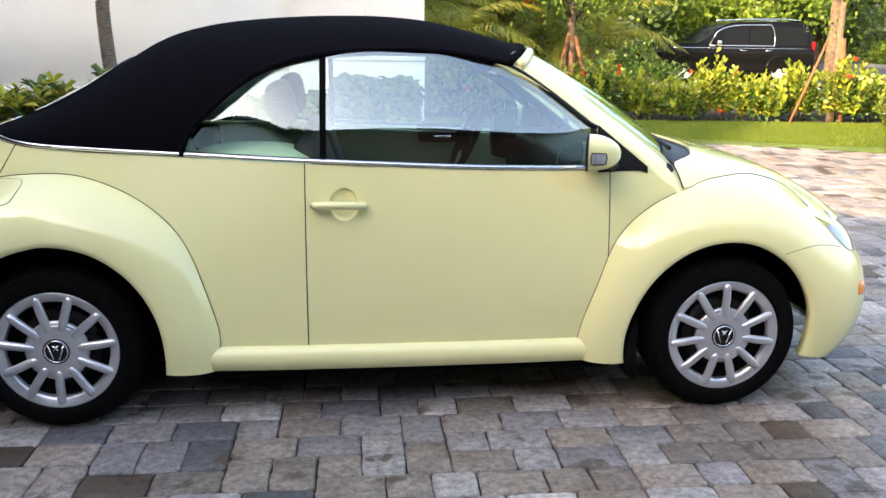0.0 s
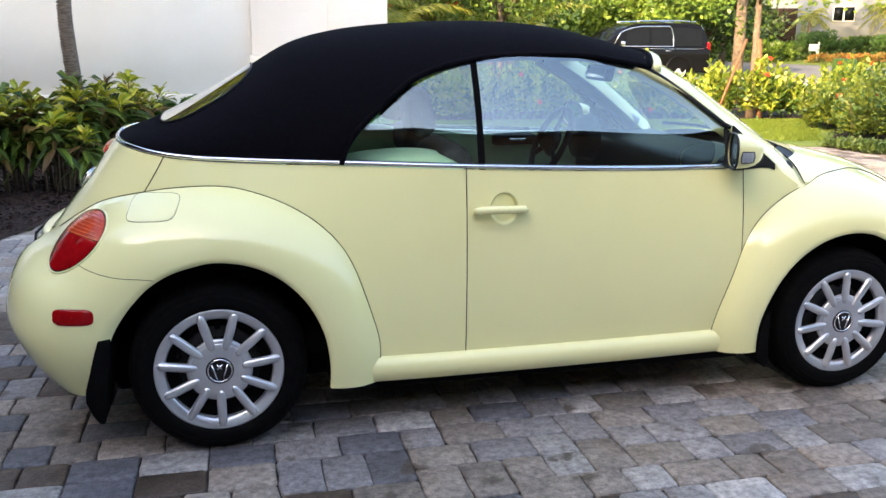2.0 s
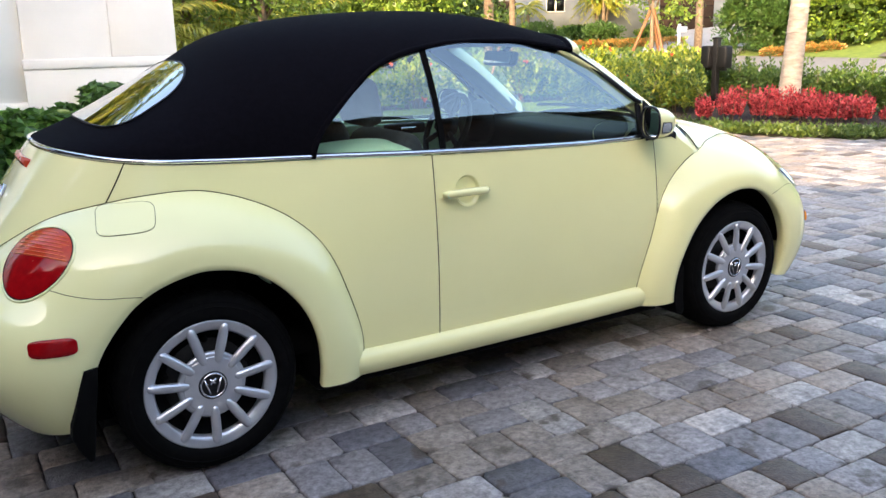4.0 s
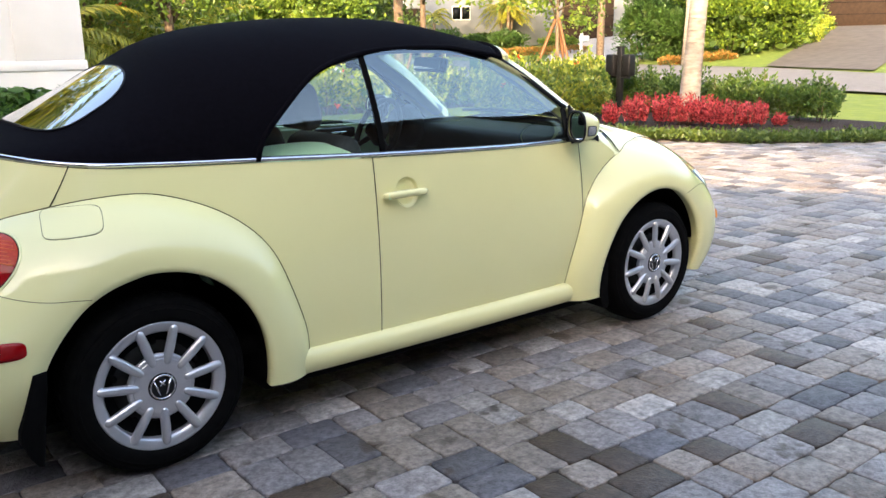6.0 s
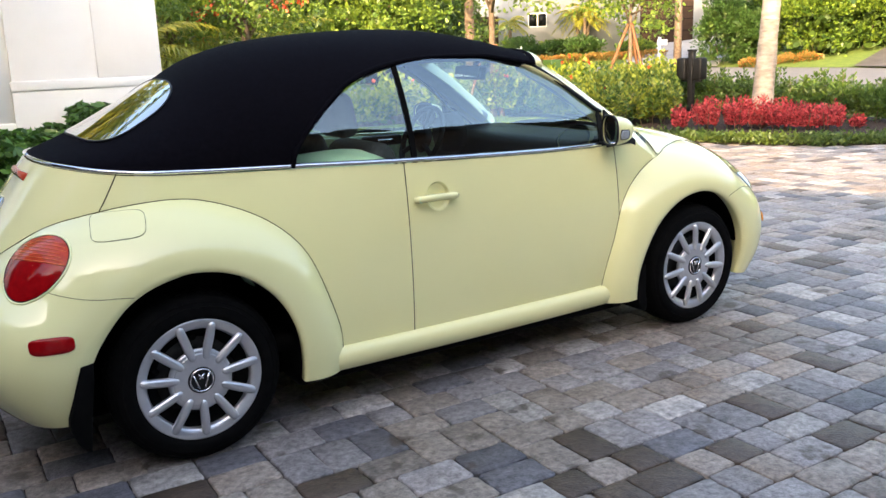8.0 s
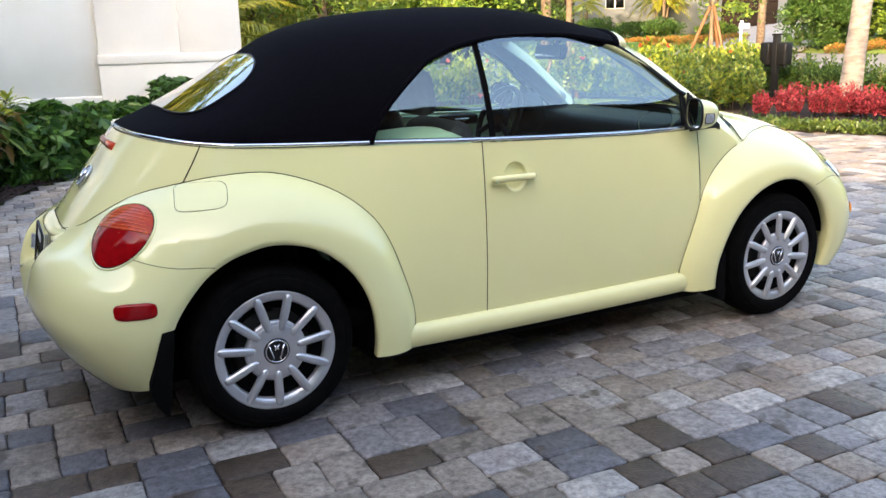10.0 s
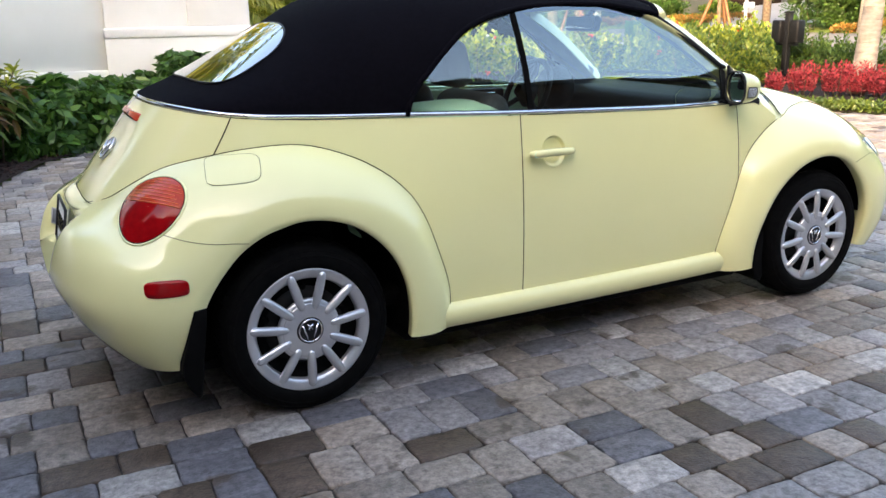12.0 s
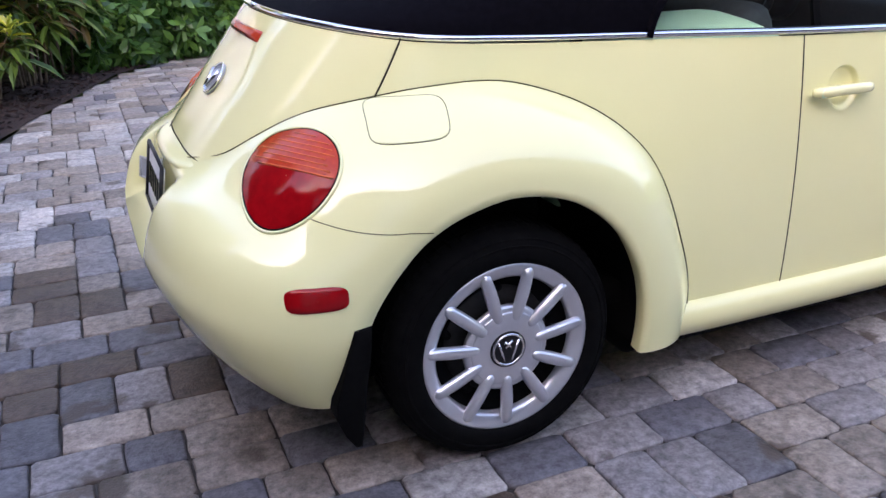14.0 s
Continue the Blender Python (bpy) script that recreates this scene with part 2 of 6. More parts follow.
def part(name, data, mat, parent=None, label="", thick=0.0, sharp=None, m=None):
    """Links a mesh, or (verts, faces), as one object under a thing or a part."""
    if isinstance(data, tuple):
        data = mesh_of(name, *data)
    elif isinstance(data, bmesh.types.BMesh):
        bm = data
        data = bpy.data.meshes.new(name)
        bm.to_mesh(data)
        bm.free()
        data.polygons.foreach_set("use_smooth", [True] * len(data.polygons))
    if sharp:
        data.set_sharp_from_angle(angle=radians(sharp))
    data.materials.append(M[mat] if isinstance(mat, str) else mat)
    ob = new(name, data)
    ob.parent = parent
    if m is not None:
        ob.matrix_basis = m
    if label:
        tagged(ob, label)
    if thick:
        # the outside faces away from the long axis of the thing
        if parent and parent.parent is None and sum(p.normal.dot(Vector((0, p.center.y, p.center.z - 0.7))) * p.area for p in data.polygons) < 0:
            data.flip_normals()
        so = ob.modifiers.new("thickness", "SOLIDIFY")
        so.thickness, so.offset = thick, -1
        # crisp rims
        es = ob.modifiers.new("rims", "EDGE_SPLIT")
        es.split_angle = radians(50)
    return ob


def thing(name, label, category, group="", kind="", at=(0, 0, 0), turn=0.0):
    ob = tagged(new(name), label, category, group, kind)
    ob.matrix_basis = pose(*at, 0, 0, turn)
    return ob


def grid(fn, us, vs, loop=False):
    """Points fn(u, v) as a sheet of quads; loop closes it along u."""
    verts = [fn(u, v) for u in us for v in vs]
    nu, nv = len(us), len(vs)
    faces = []
    for i in range(nu if loop else nu - 1):
        j = (i + 1) % nu
        for k in range(nv - 1):
            faces.append((i * nv + k, j * nv + k, j * nv + k + 1, i * nv + k + 1))
    return verts, faces


def join(*pieces):
    verts, faces = [], []
    for v, f in pieces:
        n = len(verts)
        verts += list(v)
        faces += [tuple(i + n for i in q) for q in f]
    return verts, faces


def box(x0, x1, y0, y1, z0, z1, bevel=0.0, segments=2):
    bm = bmesh.new()
    bmesh.ops.create_cube(bm, size=1)
    for v in bm.verts:
        v.co = Vector(((x0 + x1) / 2 + v.co.x * (x1 - x0), (y0 + y1) / 2 + v.co.y * (y1 - y0), (z0 + z1) / 2 + v.co.z * (z1 - z0)))
    if bevel:
        bmesh.ops.bevel(bm, geom=bm.edges[:], offset=bevel, segments=segments, profile=0.5, affect="EDGES")
    return bm


def tube(points, radius, sides=8, caps=True):
    """A tube along points; radius is a number or one for each point."""
    pts = [Vector(p) for p in points]
    rad = radius if isinstance(radius, (list, tuple)) else [radius] * len(pts)
    verts, faces = [], []
    side = None
    for i, p in enumerate(pts):
        t = (pts[min(i + 1, len(pts) - 1)] - pts[max(i - 1, 0)]).normalized()
        if side is None:
            side = t.orthogonal().normalized()
        side = (side - t * side.dot(t)).normalized()
        other = t.cross(side)
        for k in range(sides):
            a = 2 * math.pi * k / sides
            verts.append(p + rad[i] * (math.cos(a) * side + math.sin(a) * other))
    for i in range(len(pts) - 1):
        for k in range(sides):
            j = (k + 1) % sides
            faces.append((i * sides + k, i * sides + j, (i + 1) * sides + j, (i + 1) * sides + k))
    if caps:
        faces.append(tuple(range(sides))[::-1])
        faces.append(tuple((len(pts) - 1) * sides + k for k in range(sides)))
    return verts, faces


def lathe(profile, axis="y", steps=48, centre=(0, 0, 0)):
    """Turns a profile of (along, radius) about an axis."""
    cx, cy, cz = centre

    def at(a, k):
        along, r = profile[k]
        c, s = r * math.cos(a), r * math.sin(a)
        return {"y": (cx + c, cy + along, cz + s), "z": (cx + c, cy + s, cz + along), "x": (cx + along, cy + c, cz + s)}[axis]

    return grid(at, [2 * math.pi * i / steps for i in range(steps)], range(len(profile)), loop=True)


def smooth_curve(*keys):
    """A smooth curve through (at, value) keys, as a function; values may be tuples."""
    ks = [k[0] for k in keys]
    vals = np.array([k[1] for k in keys], float)
    xs = np.array(ks, float)
    d = np.diff(vals, axis=0) / (np.diff(xs) if vals.ndim == 1 else np.diff(xs)[:, None])
    slopes = np.zeros_like(vals)
    slopes[0], slopes[-1] = d[0], d[-1]
    slopes[1:-1] = (d[:-1] + d[1:]) / 2
    flat = d[:-1] * d[1:] <= 0
    slopes[1:-1][flat] = 0

    def value(x):
        x = min(max(x, xs[0]), xs[-1])
        i = min(max(int(np.searchsorted(xs, x)) - 1, 0), len(xs) - 2)
        h = xs[i + 1] - xs[i]
        t = (x - xs[i]) / h
        return ((1 + 2 * t) * (1 - t) ** 2) * vals[i] + t * (1 - t) ** 2 * h * slopes[i] + t * t * (3 - 2 * t) * vals[i + 1] + t * t * (t - 1) * h * slopes[i + 1]

    return value


def span(a, b, n):
    return [a + (b - a) * i / (n - 1) for i in range(n)]


# ---- ground ----
def sheet(points, z):
    return [(x, y, z) for x, y in points], [tuple(range(len(points)))]


ground = tagged(part("ground", grid(lambda a, r: (r * math.cos(a), r * math.sin(a), -0.10), [2 * math.pi * i / 48 for i in range(48)], [0.0, 10, 30, 80, 200, 700, 2500], loop=True), "grass"), "flat grassy ground reaching the horizon", "ground", kind="structure")
DRIVE = [(-14, -14), (16, -14), (16, -4), (14.0, -1.5), (11.5, 0.9), (9.1, 2.35), (8.1, 3.10), (7.5, 4.15), (7.1, 5.4), (6.75, 6.6), (5.9, 7.15), (4.9, 7.55), (2.5, 8.0), (0.7, 8.1), (0.7, 6.9), (-0.6, 6.9), (-1.15, 6.22), (-1.8, 5.45), (-2.45, 3.85), (-2.9, 2.6), (-4.2, 2.0), (-14, 1.8)]
driveway = tagged(part("driveway", sheet(DRIVE, -0.014), "soil_joint"), "driveway of tumbled grey and brown concrete pavers", "driveway", kind="structure")
LAWN = [(0.7, 8.1), (2.5, 8.0), (4.9, 7.55), (5.9, 7.15), (6.75, 6.6), (7.4, 7.2), (8.6, 8.7), (9.2, 10.3), (4.9, 10.8), (0.7, 11.2)]
lawn = tagged(part("lawn", sheet(LAWN, 0.0), "grass"), "mown green lawn in patchy sun", "lawn", kind="structure")
BED_HOUSE = [(0.7, 6.9), (-0.6, 6.9), (-1.15, 6.22), (-1.8, 5.45), (-2.45, 3.85), (-2.9, 2.6), (-4.2, 2.0), (-9, 1.9), (-9, 6.9)]
BED_HEDGE = [(0.7, 11.2), (4.9, 10.8), (9.2, 10.3), (13.5, 9.6), (16, 12.2), (9, 13.2), (0.7, 13.4)]
BED_ISLAND = [(9.1, 2.35), (8.1, 3.10), (7.5, 4.15), (7.1, 5.4), (6.75, 6.6), (7.4, 7.2), (8.6, 8.7), (9.2, 10.3), (12.2, 9.8), (12.4, 7.0), (12.1, 4.6), (12.2, 2.6), (11.9, 1.3), (11.5, 0.9)]
for nm, pts in (("house", BED_HOUSE), ("hedge", BED_HEDGE), ("island", BED_ISLAND)):
    tagged(part("bed_" + nm, sheet(pts, 0.006), "mulch"), "planting bed covered with dark brown mulch", "planting bed", kind="structure")
# the street runs past beyond the hedges; its far side rises gently to the houses
def kerb_x(y):
    return float(np.interp(y, [-70, 0, 12.9, 18.5, 28, 40, 95], [27, 30, 30.8, 33.5, 34, 33.5, 30]))


def bank(x, y):
    return float(np.interp(x - kerb_x(y), [0, 5, 12, 24, 70], [-0.02, 0.50, 1.55, 2.0, 2.1]))


def on_bank(corners, lift, n=10):
    """A four-cornered sheet laid on the bank."""
    a, b, c, d = (Vector((*p, 0)) for p in corners)

    def at(u, v):
        p = a.lerp(b, u).lerp(d.lerp(c, u), v)
        return (p.x, p.y, bank(p.x, p.y) + lift)
    return grid(at, span(0, 1, n), span(0, 1, n))


road = tagged(part("road", sheet([(16, -70)] + [(kerb_x(y) + 0.3, y) for y in (-70, 0, 12.9, 18.5, 28, 40, 95)] + [(19.5, 95), (20.5, 28), (20, 8), (18, -10)], -0.03), "asphalt"), "grey asphalt residential street", "street", kind="structure")
far_lawn = tagged(part("far_lawn", grid(lambda y, d: (kerb_x(y) + d, y, bank(kerb_x(y) + d, y)), span(-70, 95, 140), [0, 1, 2, 3, 4, 5, 7, 9, 12, 15, 18, 21, 24, 40, 70]), "grass"), "sunlit green lawn rising beyond the street", "lawn", kind="structure")
for corners, mat_name in (([(33.6, 26.5), (33.7, 33.5), (48, 46), (53, 40)], "concrete"), ([(31.0, 12.8), (33.6, 19.0), (54.5, 26.8), (57.5, 21.0)], "old_asphalt")):
    tagged(part("pavement", on_bank(corners, 0.07, 24), mat_name), "driveway leading off the street", "driveway", kind="structure")
tagged(part("pavement", sheet([(20.3, 20), (20.4, 27), (4, 28.5), (4, 21.3)], -0.02), "concrete"), "driveway leading off the street", "driveway", kind="structure")
# ---- house wall beside the bed ----
house = thing("wall_house", "white stucco house wall with projecting base course", "wall", kind="structure")
part("wall", box(-9.0, 0.68, 6.90, 7.25, -0.1, 2.5), "stucco", house)
part("wall_return", box(0.38, 0.68, 7.25, 13.0, -0.1, 2.5), "stucco", house)
part("base_course", box(-9.0, -0.92, 6.860, 6.90, -0.1, 0.62, 0.012), "stucco", house)
part("base_moulding", box(-9.0, -0.92, 6.835, 6.90, 0.62, 0.765, 0.02), "stucco", house)
part("pilaster", box(-0.92, 0.683, 6.845, 6.90, 0.0, 2.5, 0.006), "white_stucco", house)
part("pilaster_base", box(-0.94, 0.70, 6.820, 6.845, -0.1, 1.10, 0.008), "white_stucco", house)
part("pilaster_moulding", box(-0.95, 0.71, 6.800, 6.845, 1.10, 1.215, 0.02), "white_stucco", house)
part("corner_strip", box(-0.03, 0.69, 6.815, 6.845, 1.215, 2.5, 0.008), "white_stucco", house)

part("corner_post", box(-4.70, -4.54, 6.70, 6.90, -0.1, 2.5, 0.01), "white_stucco", house)
# thin dark tube drawing the black edge left of the post
part("downpipe", tube([(-4.735, 6.80, -0.05), (-4.735, 6.80, 2.5)], 0.028, 10), "black", house, "dark edge strip beside the white post")

# ---- the owner's house, behind: it shades the car ----
own = thing("house_behind", "white two-storey house with dark eaves shading the driveway", "house", kind="structure")
EDGE_A = Vector((-5.3, -4.95, 0))
frame_turn = Matrix.Translation(EDGE_A) @ pose(0, 0, 0, 0, 0, -60)
part("front_wall", box(2.0, 16.0, -0.9, -0.6, -0.1, 5.6), "stucco", own, m=frame_turn)
# unseen stretch made dark brown to cut bounced light behind the car
part("timber_wall", box(-14.0, 2.0, -0.9, -0.6, -0.1, 5.6), "garage", own, m=frame_turn)
part("eave", box(-14.5, 16.5, -1.2, 0.0, 5.6, 5.95, 0.02), "garage", own, m=frame_turn)
part("roof", box(-14.5, 16.5, -9.0, -0.3, 5.95, 6.10, 0.02), "roof", own, m=frame_turn)
# a lower wing with timber doors runs parallel to the drive
part("wing_wall", box(-2.4, 24.0, -9.95, -9.65, -0.1, 5.7), "garage", own)
part("wing_eave", box(-2.4, 24.3, -10.1, -9.45, 5.7, 6.0, 0.02), "garage", own)
part("wing_roof", box(-2.4, 24.3, -16.0, -9.6, 6.0, 6.1, 0.02), "roof", own)
# unseen block added to shade the stucco wall beside the bed
part("end_block", box(-13.0, -10.1, -2.5, 1.5, -0.1, 9.0), "garage", own)
# unseen wall added to hold sky light off the car's tail
part("end_wall", box(-14.0, -9.5, 3.3, 14.0, -0.1, 11.0), "garage", own)
# unseen doors set on this stretch to darken the side behind the car
for x0 in (-4.6, -9.4):
    gate = part("garage_door", box(x0, x0 + 4.2, -0.6, -0.54, 0.0, 3.0, 0.01), "garage", own, m=frame_turn)


# ---- the convertible ----
HUB_Z, AXLE = 0.305, 1.254
car = thing("convertible_car", "pale yellow two-door convertible with closed black canvas top on the driveway", "car")

# Fender tables by the angle round the hub, from the door (0) over the top (90) to the car's end (180):
# arch radius, outer radius, half width at the arch, half width at the inner end.
REAR = smooth_curve((-20, (0.400, 0.632, 0.820, 0.60)), (0, (0.385, 0.634, 0.835, 0.58)), (20, (0.383, 0.618, 0.842, 0.56)), (45, (0.388, 0.640, 0.845, 0.54)),
                    (70, (0.394, 0.635, 0.845, 0.48)), (90, (0.394, 0.646, 0.843, 0.42)), (101, (0.388, 0.656, 0.838, 0.38)), (114, (0.386, 0.672, 0.836, 0.30)), (125, (0.382, 0.690, 0.832, 0.25)),
                    (135, (0.376, 0.702, 0.830, 0.19)), (145, (0.374, 0.728, 0.828, 0.08)), (154, (0.375, 0.792, 0.826, 0.0)), (165, (0.376, 0.802, 0.824, 0.0)), (175, (0.378, 0.740, 0.810, 0.0)),
                    (186, (0.382, 0.640, 0.785, 0.0)), (196, (0.386, 0.540, 0.765, 0.0)), (204, (0.390, 0.480, 0.750, 0.0)))
FRONT = smooth_curve((-20, (0.412, 0.612, 0.805, 0.60)), (0, (0.402, 0.610, 0.822, 0.58)), (20, (0.390, 0.588, 0.835, 0.56)), (45, (0.386, 0.628, 0.840, 0.52)),
                     (70, (0.385, 0.618, 0.842, 0.46)), (90, (0.383, 0.616, 0.842, 0.40)), (107, (0.378, 0.640, 0.838, 0.32)), (122, (0.370, 0.676, 0.832, 0.22)),
                     (140, (0.364, 0.725, 0.825, 0.06)), (152, (0.362, 0.770, 0.820, 0.0)), (166, (0.360, 0.785, 0.815, 0.0)), (180, (0.356, 0.750, 0.800, 0.0)),
                     (190, (0.358, 0.680, 0.785, 0.0)), (204, (0.362, 0.540, 0.770, 0.0)))


def power(angle):
    """How square a fender's section is: rounder over the wheel, squarer in the bumpers."""
    f = min(max((angle - 130) / 30, 0), 1)
    return 2.25 + 0.5 * f * f * (3 - 2 * f)


def fender_width(table, end, x, z):
    """The half width of a fender at x, z."""
    dx, dz = end * (x - end * AXLE), z - HUB_Z
    angle = math.degrees(math.atan2(dz, -dx))
    if angle < -90:
        angle += 360
    ra, ro, yo, yi = table(angle)
    f = min(max((math.hypot(dx, dz) - ra) / (ro - ra), 0.0), 1.0)
    n = power(angle)
    return yi + (yo - yi) * (1 - f ** n) ** (1 / n)


def on_fender(table, end, side, x, z, proud=0.0):
    """A point proud of a fender's skin, along its normal."""
    e = 0.004
    y = fender_width(table, end, x, z)
    gx = (fender_width(table, end, x + e, z) - fender_width(table, end, x - e, z)) / (2 * e)
    gz = (fender_width(table, end, x, z + e) - fender_width(table, end, x, z - e)) / (2 * e)
    n = Vector((-gx, 1, -gz)).normalized()
    p = Vector((x, y, z)) + n * proud
    return (p.x, side * p.y, p.z)


def dent(x, y, z):
    """The hollow for the licence plate in the rear bumper."""
    if x > -1.75:
        return 0.0
    a, b = min(max((0.290 - abs(y)) / 0.03, 0), 1), min(max((z - 0.485) / 0.035, 0), 1)
    return (a * a * (3 - 2 * a)) * (b * b * (3 - 2 * b)) * max(-1.940 + 0.175 * (z - 0.52) - x, 0)


def fender_point(table, end, side, angle, t):
    """A point of a fender: end -1 rear, 1 front; side -1 the car's right; t from the arch (0) to the inner end (1)."""
    ra, ro, yo, yi = table(angle)
    a = t * math.pi / 2
    r = ra + (ro - ra) * math.sin(a) ** (2 / power(angle))
    y = yi + (yo - yi) * max(math.cos(a), 0.0) ** (2 / power(angle))
    g = radians(angle)
    x, z = end * (AXLE - r * math.cos(g)), HUB_Z + r * math.sin(g)
    return (x + dent(x, y, z), side * y, z)


def fender_mesh(table, end, side):
    # two rows for the rolled lip of the arch, then out to the inner end; the feet are cut level
    rows = [-2, -1] + [i / 30 for i in range(24)] + [0.79 + 0.21 * i / 22 for i in range(23)]

    def at(f, t):
        ra, ro, yo, yi = table(90)
        r = ra if t < 0 else ra + (0.62 - ra) * t
        a0, a1 = -math.degrees(math.asin(0.097 / r)), 180 + math.degrees(math.asin((0.068 if end < 0 else 0.110) / r))
        angle = a0 + (a1 - a0) * f
        if t < 0:
            ra, ro, yo, yi = table(angle)
            r, y = (ra + 0.004, yo - 0.05) if t == -2 else (ra - 0.004, yo - 0.012)
            g = radians(angle)
            return (end * (AXLE - r * math.cos(g)), side * y, HUB_Z + r * math.sin(g))
        return fender_point(table, end, side, angle, t)

    return grid(at, span(0, 1, 120), rows)


for side in (-1, 1):
    part("rear_fender", fender_mesh(REAR, -1, side), "paint", car)
    part("front_fender", fender_mesh(FRONT, 1, side), "paint", car)

# ---- body side, tail and cowl: a skirt hung from the belt line, round the tail ----
BELT_Z = smooth_curve((-1.62, 1.050), (-1.41, 1.022), (-1.2, 1.006), (-0.77, 0.990), (-0.35, 0.975), (0.68, 0.946), (0.9, 0.952), (0.96, 0.930), (1.06, 0.868), (1.16, 0.80))
BELT_Y = smooth_curve((-1.2, 0.617), (-0.77, 0.675), (-0.35, 0.731), (0.1, 0.742), (0.5, 0.728), (0.7, 0.712), (0.9, 0.692), (1.04, 0.690), (1.16, 0.685))
MID_Y = smooth_curve((-1.2, 0.690), (-0.77, 0.742), (-0.35, 0.763), (0.1, 0.772), (0.7, 0.757), (0.9, 0.735), (1.16, 0.705))
SILL_Y = smooth_curve((-1.2, 0.720), (-0.77, 0.752), (-0.35, 0.760), (0.1, 0.757), (0.7, 0.738), (1.16, 0.700))
TAIL_X = -1.2


def skirt_curves(u):
    """Belt, middle and foot of the body's side. u: metres along x ahead of the tail, or the angle / 90 - 1 round the tail for u below 0."""
    if u >= 0:
        x = TAIL_X + u
        zb = BELT_Z(x)
        return (x, BELT_Y(x), zb), (x, MID_Y(x), 0.62), (x, SILL_Y(x), 0.262)
    a = -u * math.pi / 2
    c, s = max(math.cos(a), 0) ** 0.83, math.sin(a) ** 0.83
    xb = TAIL_X - 0.42 * s
    return ((xb, 0.617 * c, BELT_Z(xb)), (TAIL_X - 0.605 * s, 0.690 * c, 0.62 + 0.215 * s), (TAIL_X - 0.815 * s, 0.720 * c, 0.262 + 0.285 * s))


def skirt(u, v, side, inset=0.0):
    b, m, f = (Vector(p) for p in skirt_curves(u))
    # v: 0 at the belt, 1 at the foot, through the middle by a parabola
    h = (b.z - m.z) / (b.z - f.z)
    l0, l1, l2 = (v - h) * (v - 1) / h, v * (v - 1) / (h * (h - 1)), v * (v - h) / (1 - h)
    p = b * l0 + m * l1 + f * l2
    if u < 0:
        # the lid is flatter in the middle
        k = min(max((1.05 - p.z) / 0.17, 0), 1)
        p.x += 0.030 * max(1 - (p.y / 0.42) ** 2, 0) ** 2 * k * k * (3 - 2 * k)
    return (p.x, side * (p.y - inset), p.z)


def belt_at(x):
    """The half width of the belt at x, tail included."""
    if x >= TAIL_X:
        return BELT_Y(x)
    s = min((TAIL_X - x) / 0.42, 1.0) ** (1 / 0.83)
    return 0.617 * max(1 - s * s, 0.0) ** 0.415


def panel(u0, u1, side, v0=0.0, v1=1.0, n=24, nv=14):
    """A stretch of the body's side with a shut gap at its ends; u0 and u1 may vary with v."""
    gap = 0.0018
    lo, hi = (u if callable(u) else (lambda v, u=u: u) for u in (u0, u1))

    def at(f, v):
        a, b = lo(v) + gap, hi(v) - gap
        return skirt(a + (b - a) * f, v, side)

    return clear_of_wheels(*grid(at, span(0, 1, n), span(v0, v1, nv)))


def clear_of_wheels(verts, faces):
    """Leaves out the faces inside the wheel arches."""
    def near(i):
        x, y, z = verts[i]
        return min(math.hypot(x - AXLE, z - HUB_Z), math.hypot(x + AXLE, z - HUB_Z)) < 0.47
    return verts, [f for f in faces if not any(near(i) for i in f)]


def skirt_width(x, z):
    """The half width of the body's side at x, z, tail included."""
    u = x - TAIL_X
    if u < 0:
        lo, hi = -1.0, 0.0
        for _ in range(30):
            u = (lo + hi) / 2
            b, m, f = skirt_curves(u)
            v = (b[2] - z) / (b[2] - f[2])
            lo, hi = (u, hi) if skirt(u, v, 1)[0] < x else (lo, u)
    b, m, f = skirt_curves(u)
    return abs(skirt(u, (b[2] - z) / (b[2] - f[2]), 1)[1])


def crease(table, end, side, angles):
    """The line where a fender dives into the body."""
    line = []
    for a in angles:
        for t in span(0.97, 0.15, 120):
            x, y, z = fender_point(table, end, 1, a, t)
            if end > 0 and x > 1.10:
                out = z > HOOD_Z(x) - HOOD_DROP(y)
            else:
                out = z > 1.03 or z > HUB_Z - 0.02 and y > skirt_width(x, z)
            if out:
                line.append(Vector((x, side * (y + 0.0012), z + 0.0015)))
                break
    for _ in range(6):
        line = line[:1] + [(a + 2 * b + c) / 4 for a, b, c in zip(line, line[1:], line[2:])] + line[-1:]
    return line


HOOD_Z = smooth_curve((0.95, 1.012), (1.19, 0.993), (1.37, 0.964), (1.55, 0.920), (1.71, 0.850), (1.85, 0.757), (1.95, 0.660), (2.02, 0.540))
HOOD_DROP = lambda y: 0.6 * y ** 4


REAR_CUT, FRONT_CUT = -0.355 - TAIL_X, 0.790 - TAIL_X
HANDLE_X, HANDLE_Z = -0.23, 0.825


